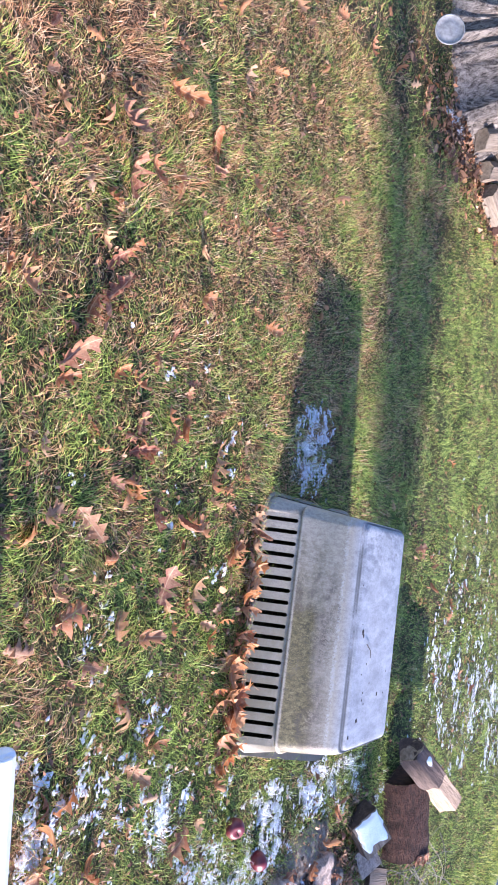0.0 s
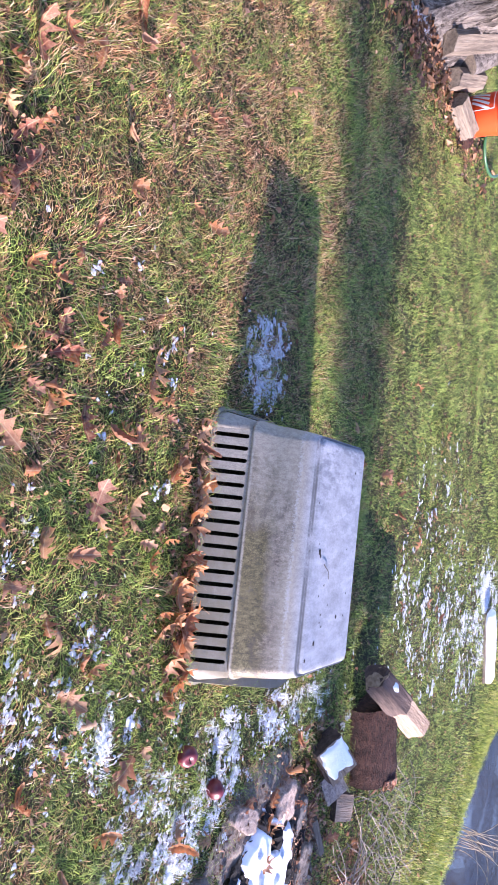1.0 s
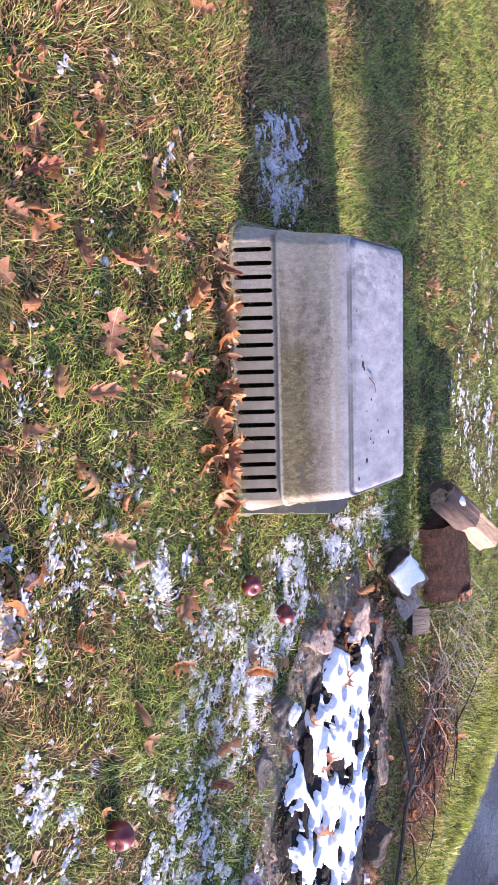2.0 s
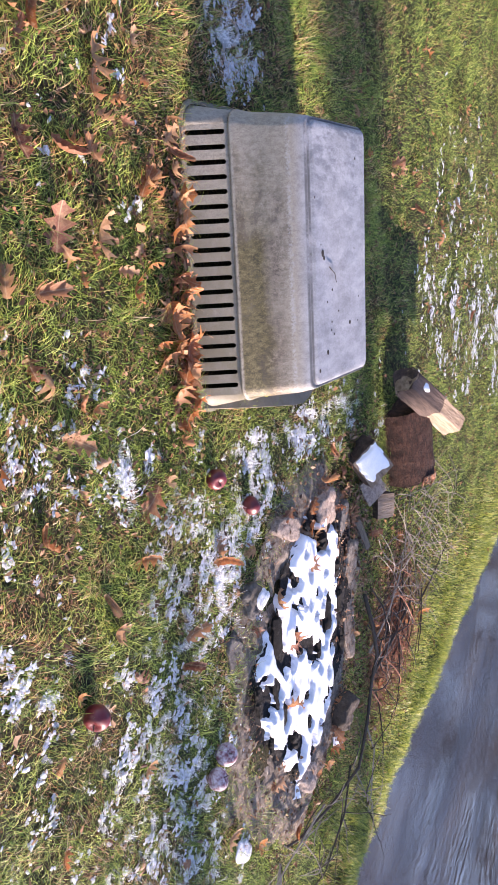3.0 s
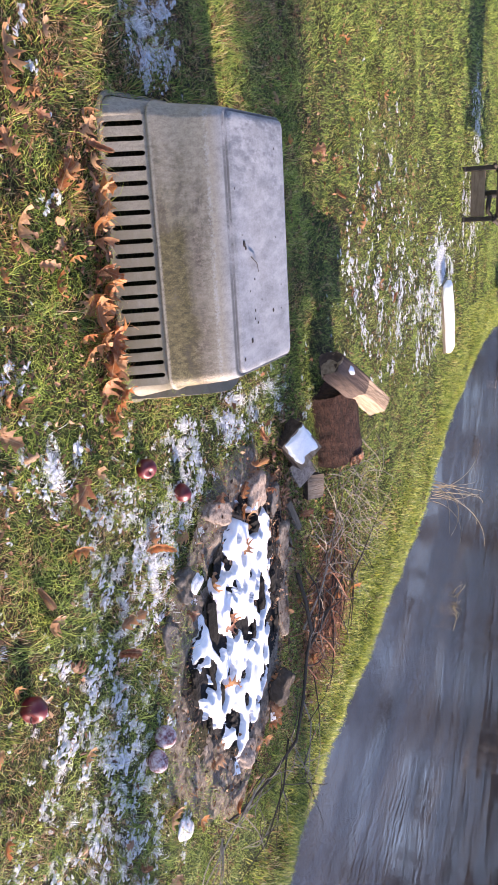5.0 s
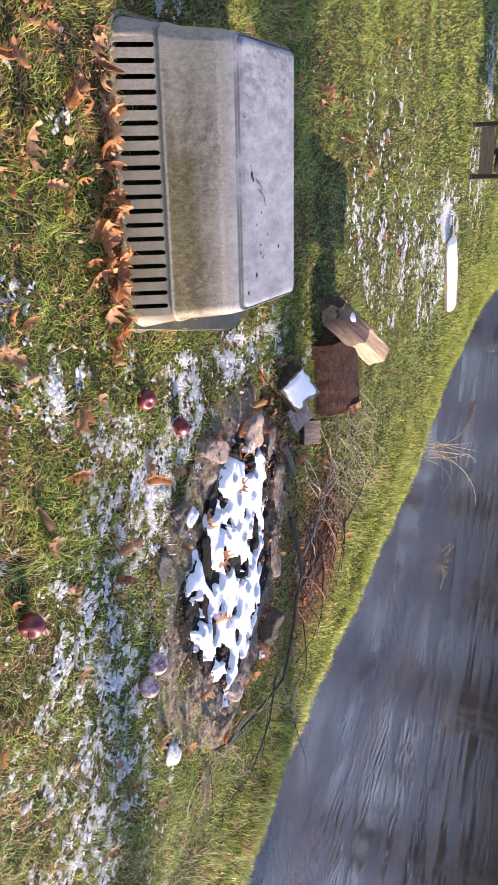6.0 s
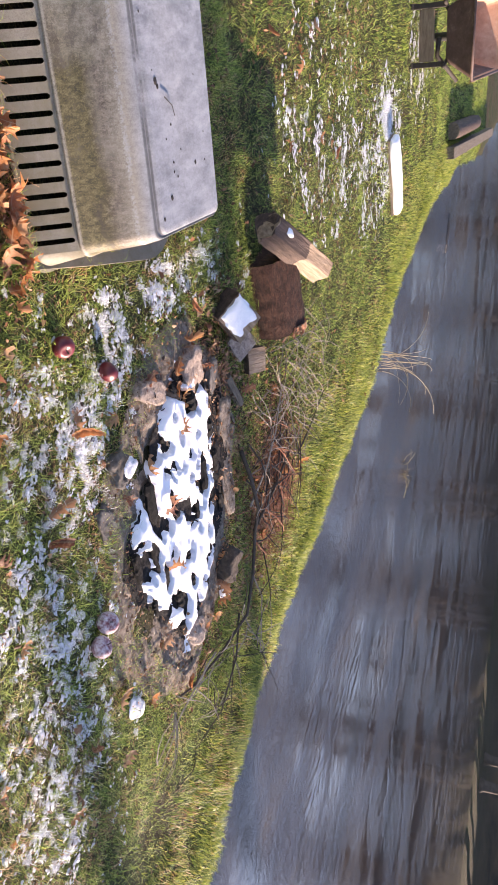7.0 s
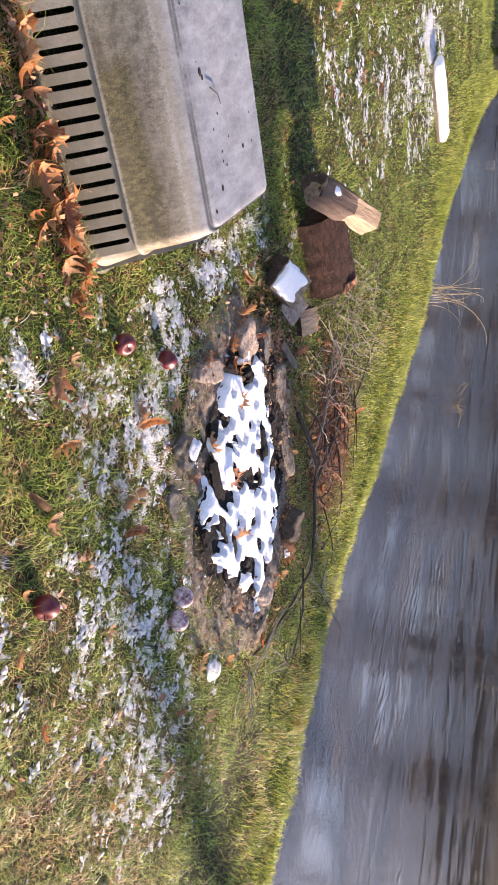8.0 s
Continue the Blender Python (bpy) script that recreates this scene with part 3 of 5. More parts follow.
# ---- thin snow caught in the grass ----
def snow_flecks(name, x0, x1, y0, y1, per_m2, size, seed, label, long=1.0, least=0.50):
    """Crumbs and small clumps of melting snow lying among the blades."""
    rng = np.random.RandomState(seed)
    n = int((x1 - x0) * (y1 - y0) * per_m2)
    x, y = x0 + rng.rand(n) * (x1 - x0), y0 + rng.rand(n) * (y1 - y0)
    g = snow_amount(x, y) + 0.28 * (value_noise(x / long, y, 0.11, seed + 1) - 0.5) + 0.36 * (value_noise(x / long, y, 0.042, seed + 2) - 0.5) + 0.26 * (value_noise(x, y, 0.018, seed + 3) - 0.5)
    keep = (g > least) & (past_shore(x, y) < -0.1) & ~on_pit(x, y, 0.82) & ~((x > -0.12) & (x < 0.93) & (y > -0.11) & (y < 0.78))
    x, y, g = x[keep], y[keep], g[keep]
    n = len(x)
    r = size * (0.45 + 0.9 * rng.rand(n)) * (0.7 + 1.6 * np.minimum(g - least, 0.25) / 0.25 * 0.6)
    z = height(x, y) + 0.004 + 0.007 * rng.rand(n)
    v, spin = np.empty((n, 7, 3)), rng.rand(n) * 6.283
    for k in range(6):
        q = r * (0.55 + 0.8 * rng.rand(n))
        u, w = 1.35 * q * np.cos(k * 1.0472), 0.7 * q * np.sin(k * 1.0472)
        v[:, k] = np.column_stack([x + (u * np.cos(spin) - w * np.sin(spin)) * long, y + u * np.sin(spin) + w * np.cos(spin), z - 0.10 * r + 0.10 * r * rng.randn(n)])
    v[:, 6] = np.column_stack([x + 0.2 * r * rng.randn(n), y + 0.2 * r * rng.randn(n), z + r * (0.10 + 0.22 * rng.rand(n))])
    k = np.arange(n)[:, None, None] * 7
    tris = (k + np.array([[[i, (i + 1) % 6, 6] for i in range(6)]])).reshape(-1, 3)
    return tagged(from_arrays(name, v.reshape(-1, 3), np.zeros((0, 4), int), tris, M["thin_snow"], True), label, "snow", kind="stuff")


snow_flecks("snow_flecks", -1.2, 3.4, -1.6, 1.6, 8000, 0.0085, 401, "broken flecks of melting snow caught in the grass")
snow_flecks("snow_flecks", -0.8, 2.4, 1.6, 7.6, 5200, 0.0095, 411, "streaks of thin snow on the lawn beyond the firewood", 1.3, 0.535)


# ---- the kennel half ----
def kennel():
    """The upturned half of a plastic pet kennel: a shell of rings, a slotted lower flank and a rim."""
    base = holder("pet_kennel", pose(0, 0, float(height(0.4, 0.3)) - 0.004), "weathered grey-beige plastic kennel shell with slots, lying on the lawn", "pet kennel")
    # level, left, right, near, far, corner radius, bulge of the right end
    rings = [(0.126, -0.062, 0.858, 0.000, 0.670, 0.050, 0.0), (0.131, -0.066, 0.862, -0.006, 0.676, 0.052, 0.0),
             (0.139, -0.066, 0.862, -0.006, 0.676, 0.052, 0.0), (0.145, -0.058, 0.854, 0.006, 0.664, 0.048, 0.0),
             (0.23, -0.050, 0.846, 0.038, 0.632, 0.046, 0.0), (0.296, -0.042, 0.838, 0.066, 0.604, 0.042, 0.0),
             (0.305, -0.040, 0.836, 0.074, 0.598, 0.040, 0.0), (0.333, -0.035, 0.830, 0.106, 0.576, 0.036, 0.0),
             (0.338, -0.031, 0.826, 0.116, 0.570, 0.032, 0.0), (0.334, -0.027, 0.822, 0.122, 0.566, 0.030, 0.0),
             (0.334, -0.025, 0.820, 0.128, 0.564, 0.030, 0.0), (0.347, -0.022, 0.817, 0.134, 0.560, 0.028, 0.0),
             (0.350, -0.016, 0.811, 0.142, 0.553, 0.025, 0.0), (0.3505, 0.0, 0.795, 0.16, 0.535, 0.02, 0.0)]

    def ring(bm, z, x0, x1, y0, y1, r, bulge, steps=6, side=14):
        pts = []
        for cx, cy, a0 in ((x1 - r, y1 - r, 0), (x0 + r, y1 - r, 90), (x0 + r, y0 + r, 180), (x1 - r, y0 + r, 270)):
            for i in range(steps + 1):
                a = radians(a0 + 90 * i / steps)
                pts.append((cx + r * math.cos(a), cy + r * math.sin(a)))
            if a0 == 90:
                pts += [(x0, y1 - r + (y0 - y1 + 2 * r) * i / side) for i in range(1, side)]
            if a0 == 270:
                pts += [(x1, y0 + r + (y1 - y0 - 2 * r) * i / side) for i in range(1, side)]
        out = []
        for px, py in pts:
            u = (py - y0) / (y1 - y0)
            near_end = max(0.0, (px - x0) / (x1 - x0))
            out.append(bm.verts.new((px + bulge * math.sin(math.pi * min(1, max(0, u))) * near_end ** 6, py, z)))
        return out

    def loft(bm, loops, cap=False):
        for a, b in zip(loops, loops[1:]):
            for i in range(len(a)):
                bm.faces.new((a[i], a[(i + 1) % len(a)], b[(i + 1) % len(a)], b[i]))
        if cap:
            bm.faces.new(loops[-1])

    bm = bmesh.new()
    loft(bm, [ring(bm, *r) for r in rings], True)
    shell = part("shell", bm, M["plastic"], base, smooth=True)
    wall = shell.modifiers.new("wall", "SOLIDIFY")
    wall.thickness, wall.offset = 0.004, -1

    # the lower band without its near flank, which is slotted
    bm = bmesh.new()
    lows = [(0.0, -0.090, 0.885, -0.082, 0.752, 0.07, 0.0), (0.012, -0.087, 0.882, -0.074, 0.744, 0.068, 0.0), (0.126, -0.062, 0.858, 0.000, 0.670, 0.050, 0.0)]
    loops = [ring(bm, *r) for r in lows]
    for a, b in zip(loops, loops[1:]):
        for i in range(len(a)):
            j = (i + 1) % len(a)
            if a[i].co.y < 0.02 and a[j].co.y < 0.02 and abs(a[j].co.x - a[i].co.x) > 0.3:
                continue
            bm.faces.new((a[i], a[j], b[j], b[i]))
    low = part("lower_band", bm, M["plastic"], base, smooth=True)
    wall = low.modifiers.new("wall", "SOLIDIFY")
    wall.thickness, wall.offset = 0.004, -1

    # slotted flank: a bar between each two slots, a strip above and below
    pitch, half, low_z, high_z = 0.8 / 18, 0.0076, 0.012, 0.118

    def lean(z):
        return -0.082 + 0.082 * z / 0.126

    def slat(rows):
        """A thin slat from (left, right, height) rows, leaning with the flank."""
        bm = bmesh.new()
        loops = [[bm.verts.new((x, lean(z) + b, z)) for x, b in ((xa, 0.0), (xb, 0.0), (xb, 0.005), (xa, 0.005))] for xa, xb, z in rows]
        for p, q in zip(loops, loops[1:]):
            for k in range(4):
                bm.faces.new((p[k], p[(k + 1) % 4], q[(k + 1) % 4], q[k]))
        bm.faces.new(loops[0][::-1])
        bm.faces.new(loops[-1])
        bmesh.ops.recalc_face_normals(bm, faces=bm.faces)
        return bm

    steps = [(d, half - math.sqrt(half ** 2 - (half - d) ** 2)) for d in (0.0, 0.0006, 0.0016, 0.0034, 0.0056, half)]
    ends = [(low_z + d, w) for d, w in steps] + [(high_z - d, w) for d, w in steps[::-1]]
    part("flank_strip", slat([(-0.0235, 0.8335, 0.0), (-0.0235, 0.8335, low_z)]), M["plastic"], base)
    part("flank_strip", slat([(-0.0235, 0.8335, high_z), (-0.0235, 0.8335, 0.126)]), M["plastic"], base)
    first = part("bar", slat([(half - w, pitch - half + w, z) for z, w in ends]), M["plastic"], base)
    for k in range(1, 18):
        bar = new("bar", first.data)
        bar.parent = base
        bar.location.x = k * pitch
    part("end_bar", slat([(-0.0235, -half + w, z) for z, w in ends]), M["plastic"], base)
    part("end_bar", slat([(0.8 + half - w, 0.8335, z) for z, w in ends]), M["plastic"], base)

    # rolled rim round the foot
    bm = bmesh.new()
    loft(bm, [ring(bm, z, -0.090 - o, 0.885 + o, -0.082 - o, 0.752 + o, 0.07 + o, 0.0) for z, o in ((0.002, 0.0), (0.0, 0.012), (0.006, 0.016), (0.012, 0.012), (0.014, 0.0))])
    part("rim", bm, M["plastic"], base, smooth=True)

    # the curved sill before the door end, almost level
    bm = bmesh.new()
    inner, outer, lip = [], [], []
    for i in range(17):
        t = i / 16
        y, nose = -0.07 + 0.80 * t, float(np.interp(t, [0, 0.35, 0.78, 0.86, 1], [0.03, 0.085, 0.145, 0.14, 0.06]))
        z = 0.02 + 0.05 * t
        inner.append(bm.verts.new((0.846, y, z - 0.3 * nose)))
        outer.append(bm.verts.new((0.846 + nose, y, z)))
        lip.append(bm.verts.new((0.846 + nose + 0.004, y, z - 0.02)))
    for i in range(16):
        bm.faces.new((inner[i], outer[i], outer[i + 1], inner[i + 1]))
        bm.faces.new((outer[i], lip[i], lip[i + 1], outer[i + 1]))
    sill = part("door_sill", bm, M["plastic"], base, "smooth grey curved sill")
    wall = sill.modifiers.new("wall", "SOLIDIFY")
    wall.thickness, wall.offset = 0.004, -1
    return base


kennel()


# ---- shapes used by several things ----
def wobble(p, scale, seed):
    return noise.noise(Vector((p[0] * scale + seed * 7.1, p[1] * scale + seed * 3.7, p[2] * scale + seed * 1.9)))


def stone_mesh(seed, flat=0.6, rough=0.35, detail=2):
    bm = bmesh.new()
    bmesh.ops.create_icosphere(bm, subdivisions=detail, radius=1)
    for v in bm.verts:
        v.co *= 1 + rough * wobble(v.co, 1.3, seed) + 0.3 * rough * wobble(v.co, 4, seed + 5)
        v.co.z *= flat
    return bm


def tube(bm, pts, r0, r1, sides=6):
    """A tapered tube through points."""
    pts = [Vector(p) for p in pts]
    loops = []
    for i, p in enumerate(pts):
        d = (pts[min(i + 1, len(pts) - 1)] - pts[max(i - 1, 0)]).normalized()
        u = d.orthogonal().normalized() if abs(d.z) > 0.9 else d.cross(Vector((0, 0, 1))).normalized()
        w = d.cross(u)
        r = r0 + (r1 - r0) * i / (len(pts) - 1)
        loops.append([bm.verts.new(p + (u * math.cos(a) + w * math.sin(a)) * r) for a in [2 * math.pi * k / sides for k in range(sides)]])
    for a, b in zip(loops, loops[1:]):
        for k in range(sides):
            bm.faces.new((a[k], a[(k + 1) % sides], b[(k + 1) % sides], b[k]))
    bm.faces.new(loops[0][::-1])
    bm.faces.new(loops[-1])
    return bm


def curl(a, b, bow, steps=8, rng=random):
    """Points along a bowed, slightly crooked line."""
    a, b = Vector(a), Vector(b)
    side = Vector((rng.uniform(-1, 1), rng.uniform(-1, 1), rng.uniform(-0.2, 0.8))).normalized() * bow * (b - a).length
    return [a.lerp(b, t) + side * math.sin(math.pi * t) + Vector((rng.uniform(-1, 1), rng.uniform(-1, 1), rng.uniform(-1, 1))) * 0.012 * (b - a).length for t in [i / steps for i in range(steps + 1)]]


def block(bm, sx, sy, sz, bevel=0.004, at=(0, 0, 0)):
    """A box with broken edges, standing on its base."""
    made = bmesh.ops.create_cube(bm, size=1)["verts"]
    for v in made:
        v.co = Vector((v.co.x * sx, v.co.y * sy, (v.co.z + 0.5) * sz)) + Vector(at)
    edges = list({e for v in made for e in v.link_edges})
    bmesh.ops.bevel(bm, geom=edges, offset=bevel, segments=2, profile=0.5, affect="EDGES")
    return bm


def ground_z(x, y):
    return float(height(x, y))


def lie_between(a, b):
    """A pose whose x axis runs from a to b, at their middle."""
    a, b = Vector(a), Vector(b)
    q = (b - a).to_track_quat("X", "Z")
    return Matrix.Translation((a + b) / 2) @ q.to_matrix().to_4x4()


# ---- bare trees on the far bank ----
def bare_tree(name, x, y, tall, r, seed, limbs, label, group="", fork=False):
    rng = random.Random(seed)
    z = ground_z(x, y) - 0.1
    base = holder(name, pose(x, y, z), label, "tree", group)
    lean = Vector((rng.uniform(-0.03, 0.03), rng.uniform(-0.03, 0.03), 1))
    pts = [lean * tall * t + Vector((rng.uniform(-1, 1), rng.uniform(-1, 1), 0)) * 0.04 * tall * t * (1 - t) for t in (0, 0.02, 0.06, 0.2, 0.4, 0.6, 0.8, 1.0)]
    bm = bmesh.new()
    tube(bm, pts, r, r * 0.25, 10)
    for v in bm.verts:
        if v.co.z < 0.3:
            v.co.x *= 1.35
            v.co.y *= 1.35
    part("trunk", bm, M["far_tree"], base, smooth=True)
    bm = bmesh.new()
    for i in range(limbs):
        t = rng.uniform(0.3, 0.97)
        a = rng.uniform(0, 2 * math.pi)
        root = lean * tall * t
        reach = tall * rng.uniform(0.18, 0.36) * (1.15 - t * 0.6)
        tip = root + Vector((math.cos(a) * reach, math.sin(a) * reach, reach * rng.uniform(0.4, 1.2)))
        line = curl(root, tip, 0.12, 5, rng)
        tube(bm, line, r * 0.3 * (1.1 - t), r * 0.05, 5)
        for j in range(4):
            p = line[rng.randint(2, 5)]
            b = a + rng.uniform(-1.1, 1.1)
            q = p + Vector((math.cos(b), math.sin(b), rng.uniform(0.2, 1.2))) * reach * rng.uniform(0.25, 0.5)
            tube(bm, curl(p, q, 0.1, 3, rng), r * 0.07, r * 0.02, 4)
    part("crown", bm, M["far_tree"], base, "bare leafless limbs")
    if fork:
        # limbs placed out of view, shaped to spread the shade on the lawn
        bm = bmesh.new()
        tube(bm, [(0, 0.0, 8.1), (0, 0.06, 8.6), (0, 0.24, 9.1), (0, 0.50, 9.8), (0.2, 1.0, 11.0), (0.3, 1.5, 12.5)], 0.20, 0.08, 10)
        part("shade_limb", bm, M["far_tree"], base, "unseen thick limb added to spread the tree's shade", smooth=True)
        bm = bmesh.new()
        tube(bm, [(0, 0.0, 8.5), (0, -0.30, 9.1), (0, -0.72, 9.6), (0, -0.92, 10.2), (0.1, -1.0, 11.2), (0.2, -1.05, 12.8)], 0.20, 0.14, 10)
        part("shade_limb", bm, M["far_tree"], base, "unseen thick limb added to spread the tree's shade", smooth=True)
    return base


# two trees added out of view, only to cast shade across the lawn
bare_tree("bare_tree", 29.0, 0.77, 16.0, 0.30, 3, 14, "unseen tall bare tree added beyond the pond's end to cast shade bands", fork=True)
# trunk cut off where its shade on the grass should stop
bare_tree("bare_tree", 29.6, -0.94, 8.45, 0.50, 5, 12, "unseen thick bare trunk added beyond the pond's end to shade the lawn")
far = random.Random(9)
for i in range(60):
    s = (i + 0.5) / 60 * 75 - 62 + 3.0 * math.sin(i * 0.9) + far.uniform(-0.8, 0.8)
    away = 49 + far.uniform(0, 20)
    bare_tree("bare_tree", 0.82 * away + 0.57 * s, 0.57 * away - 0.82 * s, far.uniform(13, 23), far.uniform(0.22, 0.48), 20 + i, 20, "bare brown tree on the far bank of the pond", "trees on the far bank")


# ---- the old oak by the lawn, with what lies at its foot ----
def oak(x, y):
    base = holder("oak_tree", pose(x, y, ground_z(x, y) - 0.03), "old oak trunk with deeply furrowed grey bark and flared roots", "tree")
    bm = bmesh.new()
    n, levels = 260, [0, 0.02, 0.05, 0.09, 0.13, 0.18, 0.23, 0.29, 0.36, 0.44, 0.53, 0.63, 0.74, 0.86, 1.0, 1.2, 1.5, 1.9, 2.4, 3.0, 3.8, 5.0]
    loops = []
    for z in levels:
        loop = []
        for k in range(n):
            a = 2 * math.pi * k / n
            roots = sum(w * max(0, math.cos(a - c)) ** p for c, w, p in ((-0.72, 0.16, 9), (0.35, 0.16, 12), (-1.75, 0.26, 10), (1.6, 0.2, 8), (2.7, 0.3, 9), (-2.6, 0.25, 9)))
            r = 0.40 + 0.20 * math.exp(-z / 0.30) + roots * math.exp(-z / 0.22) - 0.012 * z
            swirl = a * 1.0 + 0.25 * noise.noise(Vector((math.cos(a) * 2, math.sin(a) * 2, z * 2.2)))
            ridge = abs(noise.noise(Vector((math.cos(swirl) * 11, math.sin(swirl) * 11, z * 0.9)))) + 0.5 * abs(noise.noise(Vector((math.cos(swirl) * 26, math.sin(swirl) * 26, z * 2 + 9))))
            r += 0.12 * (ridge - 0.3)
            loop.append(bm.verts.new((r * math.cos(a), r * math.sin(a), z)))
        loops.append(loop)
    for a, b in zip(loops, loops[1:]):
        for k in range(n):
            bm.faces.new((a[k], a[(k + 1) % n], b[(k + 1) % n], b[k]))
    part("trunk", bm, M["tree_bark"], base, smooth=True)
    bm = bmesh.new()
    rng = random.Random(4)
    for i in range(12):
        a = rng.uniform(0, 2 * math.pi)
        root = Vector((0, 0, 3.4 + 0.12 * i))
        tip = root + Vector((math.cos(a), math.sin(a), rng.uniform(0.5, 1.3))) * rng.uniform(2.0, 3.5)
        line = curl(root, tip, 0.12, 6, rng)
        tube(bm, line, 0.16, 0.03, 7)
        for j in range(4):
            p = line[rng.randint(3, 6)]
            tube(bm, curl(p, p + Vector((rng.uniform(-1, 1), rng.uniform(-1, 1), rng.uniform(0.2, 1))), 0.1, 3, rng), 0.03, 0.008, 5)
    part("crown", bm, M["tree_bark"], base, "bare upper limbs")


oak(-3.38, 2.12)


def log_piece(name, a, b, r, bark, cut, label, seed, group="", squash=1.0, snow=None):
    """A round log from a to b: a barked side and two sawn ends."""
    a, b = Vector(a), Vector(b)
    base = holder(name, lie_between(a, b), label, "firewood", group)
    half, n = (b - a).length / 2, 40
    bm = bmesh.new()
    loops = []
    for i in range(25):
        x = -half + 2 * half * i / 24
        loop = []
        for k in range(n):
            t = 2 * math.pi * k / n
            q = r * (1 + 0.12 * noise.noise(Vector((math.cos(t) * 1.2, math.sin(t) * 1.2, seed + x))) + 0.09 * abs(noise.noise(Vector((math.cos(t) * 6, math.sin(t) * 6, seed + x * 6)))) + 0.04 * noise.noise(Vector((math.cos(t) * 15, math.sin(t) * 15, seed + x * 25))))
            loop.append(bm.verts.new((x, q * math.cos(t), q * math.sin(t) * squash)))
        loops.append(loop)
    for u, v in zip(loops, loops[1:]):
        for k in range(n):
            bm.faces.new((u[k], u[(k + 1) % n], v[(k + 1) % n], v[k]))
    ends = [[v.co.copy() for v in loops[0]], [v.co.copy() for v in loops[-1]]]
    part("bark", bm, bark, base, smooth=True)
    for s, loop in zip((-1, 1), ends):
        bm = bmesh.new()
        rim = [bm.verts.new(c + Vector((0.001 * s, 0, 0))) for c in loop]
        ring = [bm.verts.new(Vector((c.x + 0.004 * s, c.y * 0.9, c.z * 0.9))) for c in loop]
        core = bm.verts.new((ends[0 if s < 0 else 1][0].x + 0.002 * s, 0, 0))
        for k in range(n):
            m = (k + 1) % n
            bm.faces.new((rim[k], rim[m], ring[m], ring[k]))
            bm.faces.new((ring[k], ring[m], core))
        part("sawn_end", bm, cut, base)
    return base


def split_piece(name, a, b, wide, high, face, label, seed, group="", snow=None, turn=0.0, bark=None):
    """A split billet: flat torn faces meeting at sharp edges, fibrous along the grain, a barked back."""
    a, b = Vector(a), Vector(b)
    base = holder(name, lie_between(a, b) @ pose(0, 0, 0, turn), label, "firewood", group)
    half = (b - a).length / 2
    r = random.Random(seed)
    corners = [(-0.50, -0.35), (-0.46 + 0.1 * r.random(), 0.36), (0.02 + 0.2 * r.random(), 0.66), (0.46, 0.30 + 0.2 * r.random()), (0.50, -0.33)]
    section = []
    for (u, w), (p, q) in zip(corners, corners[1:] + corners[:1]):
        for i in range(6):
            t = i / 6
            section.append((u + (p - u) * t, w + (q - w) * t, 0.0 if i == 0 else r.uniform(-0.035, 0.03)))
    n = len(section)

    def body(x0, x1, grow, tear):
        bm = bmesh.new()
        loops = []
        for i in range(19):
            x = half * (x0 + (x1 - x0) * i / 18)
            loop = []
            for k, (u, w, fibre) in enumerate(section):
                j = grow + fibre + 0.07 * noise.noise(Vector((u * 2, seed + w * 2, x * 5))) + 0.035 * noise.noise(Vector((k * 3.3, seed, x * 22)))
                out = tear * r.uniform(-1, 1) if i in (0, 18) else 0.0
                loop.append(bm.verts.new((x + out, u * wide * j, w * high * j)))
            loops.append(loop)
        for p, q in zip(loops, loops[1:]):
            for k in range(n):
                bm.faces.new((p[k], p[(k + 1) % n], q[(k + 1) % n], q[k]))
        bm.faces.new(loops[0][::-1])
        bm.faces.new(loops[-1])
        return bm

    part("split_face", body(-1, 1, 1.0, 0.005), face, base)
    # darker sleeve over one end: bark, with the log's shadow put into its colour
    if bark:
        part("bark", body(bark[0], bark[1], 1.045, 0.018), M["dark_brown_wood"], base, "bark on one end, darkened for the log's shadow")
    if snow:
        bm = bmesh.new()
        m, rings = 22, []
        for q, up in ((1.0, 0.0), (0.96, 0.007), (0.82, 0.012), (0.45, 0.015)):
            rings.append([bm.verts.new((snow[0] + snow[2] * q * (0.9 + 0.34 * wobble((math.cos(t), math.sin(t), 0), 1.7, seed)) * math.copysign(abs(math.cos(t)) ** 0.6, math.cos(t)),
                                        snow[1] + snow[3] * q * (0.9 + 0.34 * wobble((math.cos(t), math.sin(t), 1), 1.7, seed)) * math.copysign(abs(math.sin(t)) ** 0.6, math.sin(t)),
                                        high * snow[4] + up + 0.003 * wobble((math.cos(t) * q, math.sin(t) * q, 0), 6, seed))) for t in [2 * math.pi * k / m for k in range(m)]])
        for p, q in zip(rings, rings[1:]):
            for k in range(m):
                bm.faces.new((p[k], p[(k + 1) % m], q[(k + 1) % m], q[k]))
        bm.faces.new(rings[-1])
        part("snow_cap", bm, M["snow"], base, "thin cap of snow", smooth=True)
    return base


